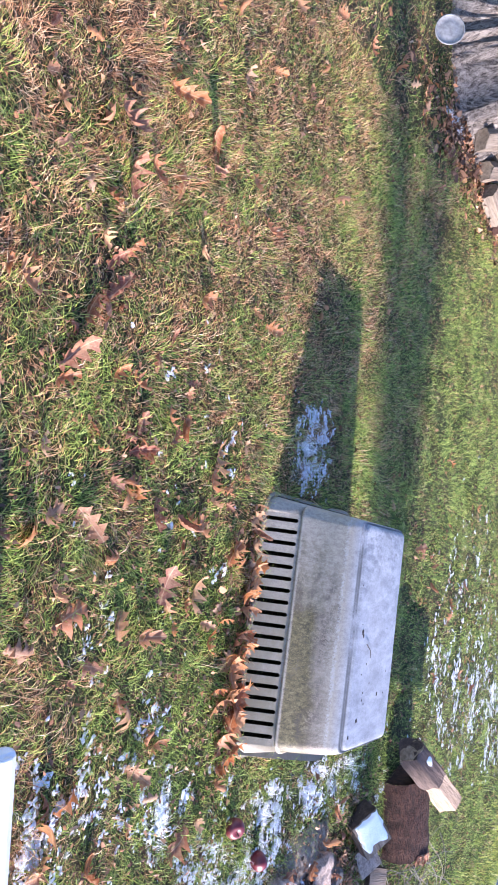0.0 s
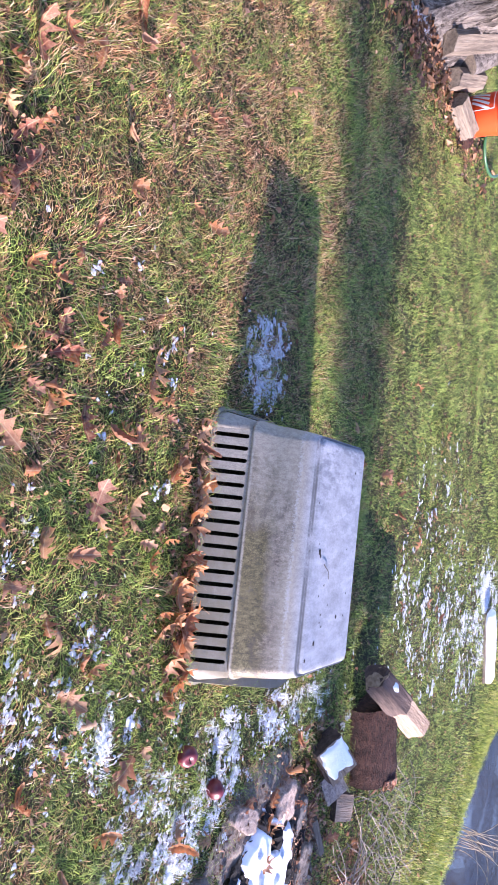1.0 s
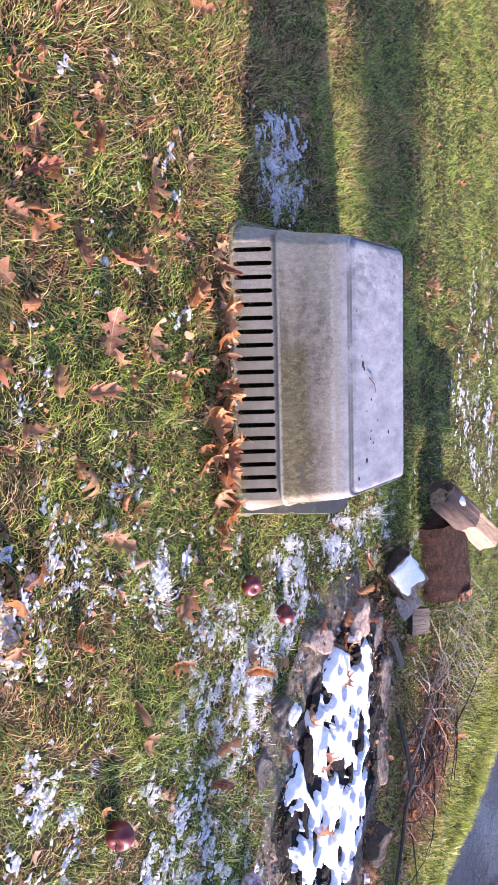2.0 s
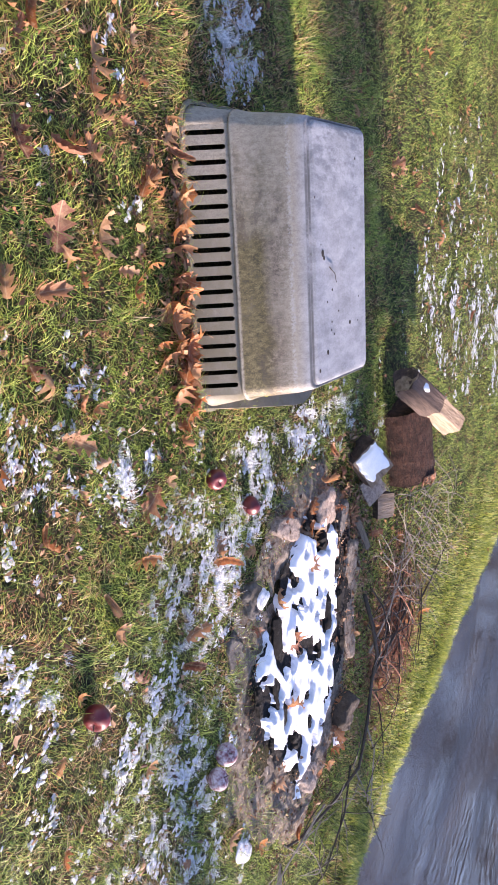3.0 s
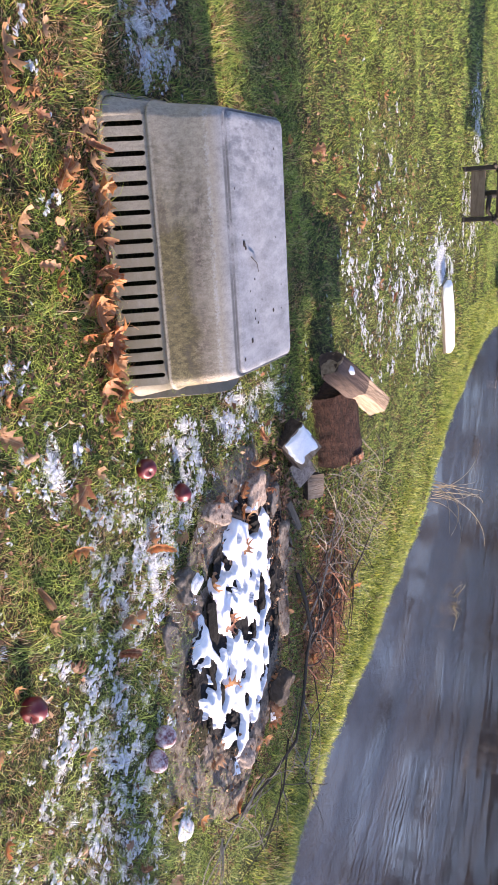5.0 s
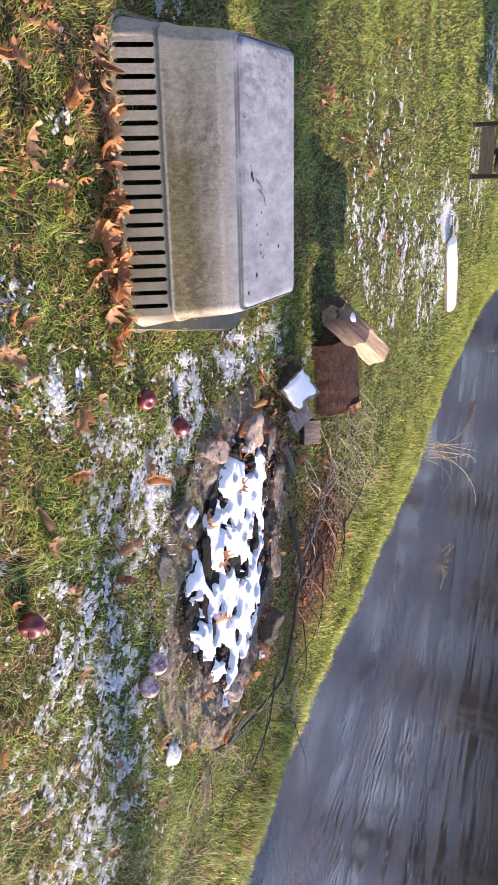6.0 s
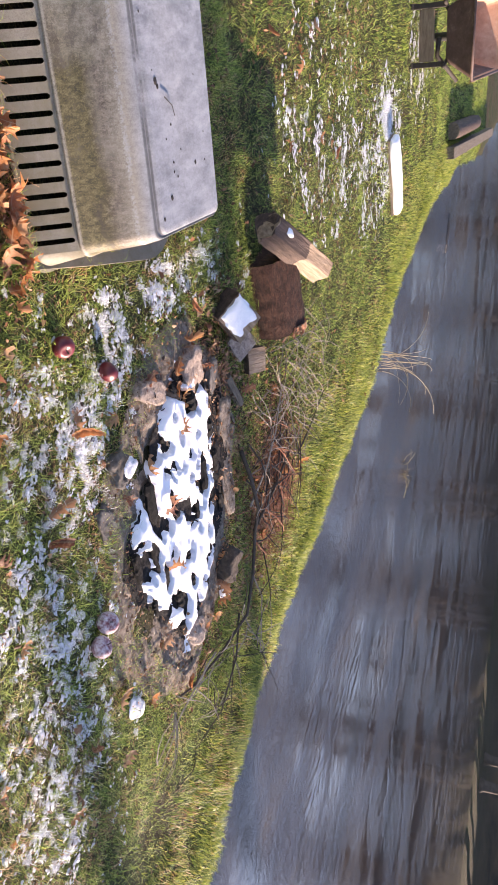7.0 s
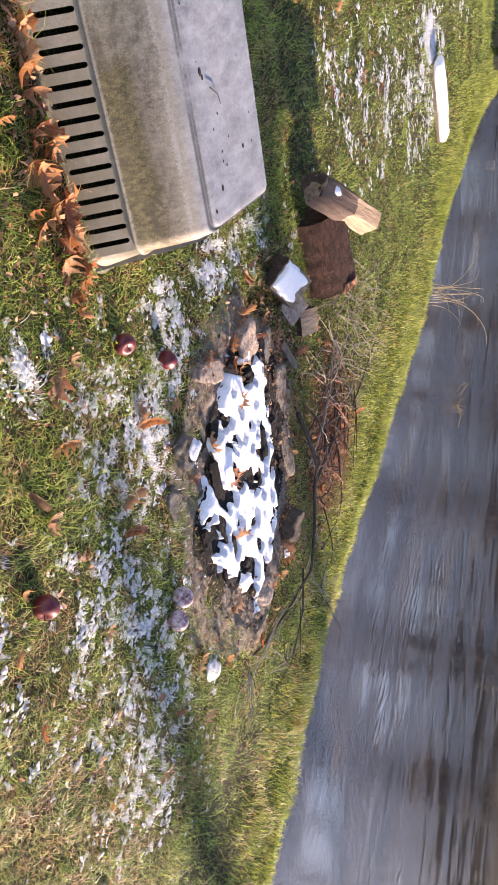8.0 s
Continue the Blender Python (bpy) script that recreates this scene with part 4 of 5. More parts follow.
def billet(name, x, y, z, turn, tip, size, sides, top, label, seed, group="", snow=False):
    """A short squared billet: four rough-split sides and a paler upper face."""
    base = holder(name, pose(x, y, z, *tip, 0) @ pose(0, 0, 0, 0, 0, turn), label, "firewood", group)
    lx, ly, lz = size
    bm = bmesh.new()
    bmesh.ops.create_cube(bm, size=1)
    bmesh.ops.subdivide_edges(bm, edges=bm.edges, cuts=9, use_grid_fill=True)
    for v in bm.verts:
        ridge = 0.05 * noise.noise(Vector((v.co.y * 9, v.co.z * 9, seed))) + 0.05 * noise.noise(Vector((v.co.x * 2.3, v.co.y * 2.3, seed + v.co.z)))
        v.co = Vector((v.co.x * lx, v.co.y * ly * (1 + ridge), (v.co.z + 0.5) * lz * (1 + ridge)))
    bm.normal_update()
    upper = [f for f in bm.faces if f.calc_center_median().z > 0.5 * lz and f.normal.z > 0.6]
    lid, raised = bmesh.new(), {}
    for f in upper:
        for v in f.verts:
            if v not in raised:
                raised[v] = lid.verts.new(v.co + Vector((0, 0, 0.003)))
        lid.faces.new([raised[v] for v in f.verts])
    part("split_side", bm, sides, base)
    part("upper_face", lid, top, base, "pale split face")
    if snow:
        cap = bmesh.new()
        bmesh.ops.create_grid(cap, x_segments=30, y_segments=26, size=0.5)
        for v in cap.verts:
            edge = min(0.5 - abs(v.co.x), 0.5 - abs(v.co.y))
            m = smoothstep(0.0, 0.16, edge) + 0.9 * noise.noise(Vector((v.co.x * 4, v.co.y * 4, seed))) - 0.9 * smoothstep(0.10, 0.42, v.co.x)
            v.co = Vector((v.co.x * lx * 0.98, v.co.y * ly * 0.98, lz * 1.01 + 0.015 * math.tanh(3 * (float(m) - 0.10))))
        part("snow_cap", cap, M["snow"], base, "thin broken cap of snow", smooth=True)
    return base


# at the oak's foot
split_piece("firewood", (-2.74, 2.02, 0.08), (-2.98, 2.50, 0.36), 0.14, 0.13, M["old_wood"], "weathered grey split log leaning on the oak", 1, "firewood by the oak")
log_piece("firewood", (-2.76, 2.32, 0.12), (-3.05, 2.62, 0.36), 0.085, M["tree_bark"], M["old_wood"], "short grey round log leaning on the oak", 2, "firewood by the oak")
split_piece("firewood", (-2.66, 2.28, 0.05), (-2.78, 2.56, 0.14), 0.13, 0.12, M["old_wood"], "grey split billet lying under the leaning logs", 3, "firewood by the oak")
split_piece("firewood", (-2.86, 2.66, 0.28), (-2.92, 2.92, 0.40), 0.11, 0.10, M["split"], "pale freshly split billet on the pile", 4, "firewood by the oak")
split_piece("firewood", (-2.58, 2.42, 0.05), (-2.50, 2.72, 0.06), 0.12, 0.12, M["old_wood"], "weathered grey split log lying beside the bucket", 5, "firewood by the oak")
split_piece("firewood", (-2.56, 2.62, 0.03), (-2.48, 2.84, 0.03), 0.09, 0.07, M["dark_bark"], "dark wet scrap of bark beside the bucket", 6, "firewood by the oak")


def round_lid(m):
    base = holder("round_lid", m, "dull white round tin lid leaning against the oak root", "lid")
    mat = plain_material("dull_white_tin", (0.27, 0.27, 0.265), 0.6, 0.45, 30)
    for name, prof in (("disc", [(0.0, 0.004), (0.03, 0.004), (0.05, 0.0055), (0.055, 0.0035), (0.086, 0.0035), (0.088, 0.006)]), ("rolled_rim", [(0.088, 0.006), (0.091, 0.009), (0.096, 0.009), (0.099, 0.005), (0.098, 0.0), (0.09, -0.006), (0.086, -0.004)])):
        bm = bmesh.new()
        n, prev = 48, None
        for r, z in prof:
            loop = [bm.verts.new((r * math.cos(2 * math.pi * k / n), r * math.sin(2 * math.pi * k / n), z)) for k in range(n)] if r else [bm.verts.new((0, 0, z))]
            if prev:
                for k in range(n):
                    q = (k + 1) % n
                    bm.faces.new((prev[k], prev[q], loop[q], loop[k]) if len(prev) > 1 else (prev[0], loop[q], loop[k])[::-1])
            prev = loop
        bmesh.ops.recalc_face_normals(bm, faces=bm.faces)
        part(name, bm, mat, base, smooth=True)


round_lid(pose(-2.96, 1.20, 0.085, 60, 0, 14) @ Matrix.Scale(0.88, 4))


def bucket(x, y):
    base = holder("bucket", pose(x, y, ground_z(x, y)), "bright orange plastic bucket with a white printed square", "bucket")
    orange = plain_material("orange_plastic", (0.80, 0.065, 0.012), 0.35, 0.12, 12)
    white = plain_material("white_print", (0.85, 0.80, 0.76), 0.5, 0.15, 40)
    n = 48

    def turned(name, prof, mat, label=""):
        bm = bmesh.new()
        loops = [[bm.verts.new((r * math.cos(2 * math.pi * k / n), r * math.sin(2 * math.pi * k / n), z)) for k in range(n)] for r, z in prof]
        for a, b in zip(loops, loops[1:]):
            for k in range(n):
                bm.faces.new((a[k], a[(k + 1) % n], b[(k + 1) % n], b[k]))
        return part(name, bm, mat, base, label, smooth=True)

    turned("body", [(0.0, 0.012), (0.128, 0.012), (0.13, 0.0), (0.133, 0.004), (0.148, 0.30), (0.15, 0.34), (0.146, 0.34), (0.13, 0.02), (0.0, 0.02)], orange)
    for z in (0.27, 0.31):
        turned("ridge", [(0.147, z - 0.008), (0.155, z - 0.005), (0.155, z + 0.005), (0.148, z + 0.008)], orange)
    turned("rolled_lip", [(0.150, 0.335), (0.159, 0.34), (0.16, 0.352), (0.153, 0.357), (0.147, 0.35)], orange)
    bm = bmesh.new()
    tube(bm, [(0.158 * math.cos(t), 0.158 * math.sin(t) , 0.315 - 0.10 * math.sin(t - math.pi * 0.1)) for t in [math.pi * k / 16 + 0.1 for k in range(17)]], 0.002, 0.002, 6)
    part("wire_handle", bm, plain_material("galvanised_wire", (0.55, 0.55, 0.55), 0.35, 0.2, 40, 1.0), base, "thin metal bail")

    def patch(bm, u0, z0, u1, z1, w):
        """A bar on the round side, from (angle, height) to (angle, height)."""
        steps = 8
        rows = []
        for i in range(steps + 1):
            t = i / steps
            u, z = u0 + (u1 - u0) * t, z0 + (z1 - z0) * t
            du, dz = (u1 - u0) * 0.14, z1 - z0
            s = math.hypot(du, dz)
            nu, nz = -dz / s * w / 0.14, du / s * w
            rows.append([bm.verts.new(((0.1342 + 0.05 * zz) * math.cos(uu), (0.1342 + 0.05 * zz) * math.sin(uu), zz)) for uu, zz in ((u - nu, z - nz), (u + nu, z + nz))])
        for p, q in zip(rows, rows[1:]):
            bm.faces.new((p[0], p[1], q[1], q[0]))

    c, w, lo, hi = -1.95, 0.62, 0.05, 0.24
    for i, (p, q) in enumerate((((c - w, lo), (c + w, lo)), ((c - w, hi), (c + w, hi)), ((c - w, lo), (c - w, hi)), ((c + w, lo), (c + w, hi)))):
        bm = bmesh.new()
        patch(bm, *p, *q, 0.003)
        part("printed_line", bm, white, base, "white printed line")
    for i in range(4):
        bm = bmesh.new()
        s = -0.42 + 0.24 * i
        patch(bm, c + s - 0.12, lo + 0.035, c + s + 0.32, hi - 0.035, 0.009)
        part("printed_bar", bm, white, base, "white slanting printed bar")


bucket(-2.66, 2.80)

bm = bmesh.new()
hose = [(-3.3, 3.35, 0.25), (-3.1, 3.28, 0.16), (-2.85, 3.24, 0.06), (-2.66, 3.32, 0.03), (-2.56, 3.52, 0.03), (-2.62, 3.75, 0.04), (-2.82, 3.95, 0.10), (-2.95, 4.15, 0.16), (-2.85, 4.40, 0.10), (-2.62, 4.48, 0.03), (-2.42, 4.55, 0.03), (-2.36, 4.78, 0.04), (-2.50, 5.05, 0.12), (-2.8, 5.2, 0.2)]
tube(bm, hose, 0.013, 0.013, 10)
hose_ob = part("garden_hose", bm, plain_material("green_rubber", (0.03, 0.10, 0.035), 0.4, 0.3, 30), smooth=True)
sub = hose_ob.modifiers.new("round", "SUBSURF")
sub.levels = sub.render_levels = 2
tagged(hose_ob, "dark green garden hose looped on the leaf-strewn ground", "hose")


# ---- the fire pit ----
def pit_r(x, y):
    return np.hypot((x - PIT[0]) / PIT[2], (y - PIT[1] + 0.16 * (x - PIT[0])) / PIT[3])


def pit_height(x, y):
    r = pit_r(x, y) + 0.30 * (value_noise(x, y, 0.25, 61) - 0.5) + 0.14 * (value_noise(x, y, 0.09, 69) - 0.5)
    z = height(x, y) - 0.010 + 0.010 * smoothstep(1.22, 0.92, r) * smoothstep(0.2, 0.9, y) + 0.022 * smoothstep(1.34, 1.02, r) - 0.010 * smoothstep(0.98, 0.78, r)
    rough = smoothstep(1.2, 0.95, r)
    return z + rough * (0.012 * (value_noise(x, y, 0.11, 62) - 0.5) + 0.009 * (value_noise(x, y, 0.035, 63) - 0.5)) + 0.008 * (value_noise(x, y, 0.016, 67) - 0.5)


def char_height(x, y):
    low = height(x, y) + 0.004 + 0.014 * value_noise(x, y, 0.05, 81) + 0.010 * value_noise(x, y, 0.02, 82)
    return np.maximum(low, pit_height(x, y) + 0.004)


# burnt ends that the snow has melted away from: place, half length, half width, turn
BURNT = [(1.87, 0.91, 0.045, 0.030, 5), (2.05, 0.80, 0.085, 0.034, -6), (1.95, 0.33, 0.105, 0.034, 4), (2.08, 0.51, 0.038, 0.028, 0), (2.14, 0.14, 0.075, 0.030, 8),
         (2.20, 0.30, 0.080, 0.020, 6), (1.66, 0.74, 0.045, 0.040, 20), (2.21, 0.86, 0.028, 0.024, 0), (2.34, 0.36, 0.050, 0.024, -8), (2.50, 0.42, 0.040, 0.030, 12),
         (2.50, 0.57, 0.030, 0.022, 0), (2.41, 0.23, 0.040, 0.020, 0), (2.19, 0.70, 0.050, 0.022, -4), (2.06, 0.95, 0.060, 0.026, 2), (1.87, 0.52, 0.018, 0.014, 0),
         (1.74, 0.49, 0.020, 0.013, 30), (2.51, 0.74, 0.030, 0.018, 0), (1.57, 0.64, 0.060, 0.022, 50), (2.36, 0.57, 0.020, 0.026, 0), (2.66, 0.41, 0.040, 0.024, 20),
         (1.60, 0.82, 0.050, 0.022, -30), (2.30, 0.95, 0.050, 0.022, 0)]


def snow_edge(x, y):
    """How far inside the snow's outline a place lies, in metres."""
    left = np.interp(x, [1.46, 1.62, 1.85, 2.0, 2.14, 2.35, 2.54, 2.76], [0.66, 0.53, 0.33, 0.19, 0.10, 0.18, 0.31, 0.44])
    right = np.interp(x, [1.46, 1.6, 1.72, 2.0, 2.25, 2.5, 2.65, 2.76], [0.66, 0.86, 0.94, 0.95, 0.90, 0.82, 0.70, 0.44])
    return np.minimum(y - left, right - y) * 0.8


def melted_holes():
    """Small round and drawn-out holes that the thaw has opened in the snow."""
    r = random.Random(77)
    holes = []
    while len(holes) < 95:
        x, y = r.uniform(1.5, 2.74), r.uniform(0.12, 0.95)
        if snow_edge(np.float64(x), np.float64(y)) > -0.02:
            a = r.uniform(0.009, 0.019) * (1.5 if r.random() < 0.2 else 1)
            holes.append((x, y, a * r.uniform(1.0, 2.2), a * r.uniform(0.8, 1.3), r.uniform(-18, 18)))
    return holes


def snow_height(x, y):
    d = snow_edge(x, y)
    m = smoothstep(-0.045, 0.06, d) + 0.36 * (value_noise(x * 0.6, y, 0.075, 64) - 0.5) + 0.62 * (value_noise(x * 0.7, y, 0.034, 65) - 0.5) + 0.12 * (value_noise(x, y, 0.25, 66) - 0.5)
    for bx, by, a, b, turn in BURNT + melted_holes():
        c, s = math.cos(radians(turn)), math.sin(radians(turn))
        u, w = (x - bx) * c + (y - by) * s, (y - by) * c - (x - bx) * s
        m = m - 1.9 * smoothstep(1.65, 1.0, np.hypot(u / a, w / b) + 0.3 * (value_noise(x, y, 0.03, 71) - 0.5))
    flat = np.tanh(4.2 * (m - 0.46))
    return height(x, y) + 0.017 + 0.028 * flat + 0.005 * (value_noise(x, y, 0.06, 68) - 0.5)


def sheet(name, x0, x1, y0, y1, step, fn, material, keep=None):
    xs, ys = np.arange(x0, x1, step), np.arange(y0, y1, step)
    X, Y = np.meshgrid(xs, ys, indexing="ij")
    Z = fn(X.ravel(), Y.ravel())
    i = np.arange(X.size).reshape(X.shape)
    q = np.stack([i[:-1, :-1], i[1:, :-1], i[1:, 1:], i[:-1, 1:]], -1).reshape(-1, 4)
    if keep is not None:
        ok = keep(X.ravel(), Y.ravel())
        q = q[ok[q].all(1)]
    return from_arrays(name, np.column_stack([X.ravel(), Y.ravel(), Z]), q, np.zeros((0, 3), int), material, True)


pit = holder("fire_pit", pose(0, 0, 0), "old fire pit, a ring of stones round a bed of ash", "fire pit")
ash = sheet("ash_bed", 1.0, 3.3, -0.3, 1.45, 0.014, pit_height, M["ash"], lambda x, y: pit_r(x, y) + 0.3 * (value_noise(x, y, 0.2, 84) - 0.5) < 1.22)
ash.parent = pit
char = sheet("ember_bed", 1.35, 2.95, -0.05, 1.15, 0.0125, char_height, M["ember"], lambda x, y: snow_edge(x, y) + 0.09 * (value_noise(x, y, 0.10, 83) - 0.5) > -0.02 - 0.07 * smoothstep(0.75, 1.0, y))
char.parent = pit
tagged(char, "black crumbled charcoal and ash")
snow_bed = sheet("snow_patch", 1.40, 2.82, 0.03, 1.04, 0.0072, snow_height, M["snow"], lambda x, y: pit_r(x, y) < 1.0)
tagged(snow_bed, "melting snow lying in the fire pit", "snow", kind="stuff")

STONES = [(1.54, 0.80, 0.105, 0.095, 0.055, 20, "stone"), (1.50, 0.46, 0.120, 0.050, 0.030, 62, "stone"), (1.70, 0.16, 0.070, 0.060, 0.050, 10, "grey_stone"),
          (1.88, 0.05, 0.10, 0.055, 0.028, 15, "grey_stone"), (2.67, 0.93, 0.100, 0.095, 0.085, 40, "dark_stone"), (2.77, 0.53, 0.10, 0.065, 0.034, 60, "stone"),
          (2.28, 1.06, 0.14, 0.060, 0.020, 4, "ash"), (1.90, 1.08, 0.11, 0.060, 0.022, -4, "ash"), (1.64, 1.00, 0.09, 0.060, 0.03, -25, "grey_stone")]
for k, (x, y, a, b, c, turn, mat) in enumerate(STONES):
    bm = bmesh.new()
    bmesh.ops.create_icosphere(bm, subdivisions=4, radius=1)
    for v in bm.verts:
        q = Vector((max(-0.82, min(0.82, v.co.x)), max(-0.82, min(0.82, v.co.y)), max(-0.7, min(0.62, v.co.z))))
        v.co = q * (1.1 + 0.38 * wobble(v.co, 1.1, 100 + k) + 0.20 * wobble(v.co, 3.1, 120 + k) + 0.10 * wobble(v.co, 8.5, 140 + k))
    m = pose(x, y, float(pit_height(x, y)) + c * 0.05, 8 * math.sin(k * 2.1), 8 * math.cos(k * 1.7), turn) @ Matrix.Diagonal((a, b, c, 1))
    bmesh.ops.transform(bm, matrix=m, verts=bm.verts)
    part("stone", bm, M[mat], pit, smooth=True)

for k, (x, y, a, b, c) in enumerate(((1.68, 0.16, 0.044, 0.036, 0.012), (2.75, -0.01, 0.070, 0.042, 0.016), (2.84, 0.95, 0.070, 0.014, 0.020), (2.80, 0.86, 0.062, 0.017, 0.020))):
    bm = stone_mesh(140 + k, 0.6, 0.55, 3)
    bmesh.ops.transform(bm, matrix=pose(x, y, float(pit_height(x, y)) + (0.060 if k == 0 else 0.018), 0, 0, 10 if k in (2, 3) else 30) @ Matrix.Diagonal((a, b, c, 1)), verts=bm.verts)
    tagged(part("snow_lump", bm, M["thin_snow" if k < 2 else "snow"], smooth=True), "small lump of old snow beside the fire pit", "snow", "snow lumps")

def charred_mesh(seed):
    """A burnt billet end: a checked, angular stick, one unit long and wide each way."""
    r = random.Random(seed)
    bm = bmesh.new()
    loops = []
    for i in range(9):
        x = -1 + 2 * i / 8
        loop = []
        for k in range(7):
            t = 2 * math.pi * k / 7
            q = (0.72 if i in (0, 8) else 1.0) * (0.78 + 0.34 * r.random()) * (1 + 0.2 * wobble((x, math.cos(t), math.sin(t)), 2.0, seed))
            loop.append(bm.verts.new((x + 0.06 * r.uniform(-1, 1), q * math.cos(t), q * math.sin(t))))
        loops.append(loop)
    for p, q in zip(loops, loops[1:]):
        for k in range(7):
            bm.faces.new((p[k], p[(k + 1) % 7], q[(k + 1) % 7], q[k]))
    bm.faces.new(loops[0][::-1])
    bm.faces.new(loops[-1])
    return bm


chunks = [part("charred_wood", charred_mesh(160 + k), M["char"]) for k in range(6)]
for k, (x, y, a, b, turn) in enumerate(BURNT):
    ob = chunks[k] if k < 6 else copy_thing(chunks[k % 6], Matrix())
    ob.matrix_world = pose(x, y, float(char_height(x, y)) + 0.45 * b, 20 * math.sin(k), 4 * math.cos(k * 3), turn) @ Matrix.Diagonal((a * 0.95, b * 0.85, b * 0.55, 1))
    tagged(ob, "black charred wood poking out of the snow", "charcoal", "charred wood in the pit")


# ---- apples ----
def apple(x, y, r, frosted, tip, seed):
    base = holder("apple", pose(x, y, ground_z(x, y) + r * 0.80, *tip), "frosted dull purple-red apple lying in the grass" if frosted else "dark red fallen apple lying in the grass", "apple", "fallen apples")
    bm = bmesh.new()
    n, m, loops = 28, 16, []
    for i in range(1, m):
        t = math.pi * i / m
        rad, z = math.sin(t) * (1 + 0.10 * math.cos(t)), math.cos(t) * 0.9
        dip = 0.28 * math.exp(-(t / 0.35) ** 2) - 0.16 * math.exp(-((math.pi - t) / 0.3) ** 2)
        loops.append([bm.verts.new(Vector((rad * math.cos(a), rad * math.sin(a), z - dip)) * r * (1 + 0.03 * math.cos(5 * a) * (z < 0) + 0.03 * wobble((math.cos(a), math.sin(a), z), 1.2, seed))) for a in [2 * math.pi * k / n for k in range(n)]])
    for a, b in zip(loops, loops[1:]):
        for k in range(n):
            bm.faces.new((a[k], b[k], b[(k + 1) % n], a[(k + 1) % n]))
    for loop, z in ((loops[0], 0.60), (loops[-1], -0.76)):
        c = bm.verts.new((0, 0, z * r))
        for k in range(n):
            bm.faces.new((loop[k], loop[(k + 1) % n], c))
    bmesh.ops.recalc_face_normals(bm, faces=bm.faces)
    part("flesh", bm, M["frost_apple"] if frosted else M["apple"], base, smooth=True)
    bm = bmesh.new()
    tube(bm, [(0, 0, 0.55 * r), (0.02 * r, 0, 0.8 * r), (0.12 * r, 0.05 * r, 1.05 * r)], 0.0016, 0.0022, 6)
    part("stalk", bm, M["dark_twig"], base)


def apple_material(name, low, high, frost):
    n = Nodes(name)
    at = n.local()
    color = n.ramp(n.noise(30, 5, 0.6, (1, 1, 0.4), at=at), [(0.3, low), (0.7, high)])
    if frost:
        color = n.mix(n.math("MULTIPLY", n.span(n.noise(45, 5, 0.7, at=at), 0.38, 0.6), frost), color, (0.62, 0.56, 0.60))
    return n.finish(color, 0.65 if frost else 0.42, n.noise(60, 3, at=at), 0.001, 0.4)


M["apple"] = apple_material("red_apple_skin", (0.075, 0.007, 0.011), (0.165, 0.017, 0.024), 0)
M["frost_apple"] = apple_material("frosted_apple_skin", (0.13, 0.03, 0.045), (0.26, 0.08, 0.09), 0.85)
apple(1.13, -0.055, 0.038, False, (30, 20, 0), 1)
apple(1.31, 0.185, 0.037, False, (-60, 30, 40), 2)
apple(1.645, -0.755, 0.041, False, (70, 0, 20), 3)
apple(2.215, -0.110, 0.043, True, (20, -40, 0), 4)
apple(2.280, -0.175, 0.043, True, (-30, 10, 70), 5)


# ---- the firewood by the kennel ----
log_piece("firewood", (1.25, 1.79, 0.02), (1.67, 1.87, 0.03), 0.178, M["dark_bark"], M["dark_bark"], "thick log with dark red-brown bark lying on the grass", 11, "firewood by the pit", 1.0)
split_piece("firewood", (1.05, 1.45, 0.175), (1.42, 2.10, 0.235), 0.125, 0.13, M["split"], "grey-brown split log lying across the barked log", 12, "firewood by the pit", snow=(-0.24, 0.0, 0.036, 0.028, 0.52), turn=-14, bark=(-1.01, 0.05))
billet("firewood", 1.42, 1.27, 0.02, 40, (34, 4), (0.19, 0.16, 0.11), M["dark_brown_wood"], M["split"], "squared split log with snow on its upper face", 13, "firewood by the pit", True)
billet("firewood", 1.59, 1.34, 0.01, 30, (26, 0), (0.14, 0.13, 0.06), M["stone"], M["stone"], "short weathered grey wood block lying by the pit", 14, "firewood by the pit")
billet("firewood", 1.74, 1.49, 0.01, 80, (24, -6), (0.12, 0.13, 0.075), M["dark_brown_wood"], M["split"], "pale tan split log with a sawn end", 15, "firewood by the pit")
split_piece("firewood", (1.72, 1.18, 0.02), (1.92, 1.32, 0.02), 0.05, 0.04, M["old_wood"], "thin weathered splinter lying by the pit", 16, "firewood by the pit")


torn = random.Random(15)
fringe = holder("bark_scrap", pose(0, 0, 0), "frayed orange-brown strips of bark at the log's end", "bark")
for k in range(46):
    u = torn.uniform(-1.15, 0.75)
    p = Vector((1.66, 1.868 + 0.172 * math.sin(u), 0.03 + 0.175 * math.cos(u)))
    bm = bmesh.new()
    tube(bm, [p, p + Vector((torn.uniform(0.01, 0.045), torn.gauss(0, 0.012), torn.gauss(-0.004, 0.008))), p + Vector((torn.uniform(0.04, 0.075), torn.gauss(0, 0.02), torn.gauss(-0.02, 0.01)))], torn.uniform(0.004, 0.010), 0.001, 4)
    part("strip", bm, M["needle" if k % 3 else "split"], fringe)


# ---- fallen branch and twigs between the pit and the water ----
def over(x, y, up):
    return (x, y, max(ground_z(x, y), float(pit_height(x, y)) if pit_r(x, y) < 1.3 else -9) + up)


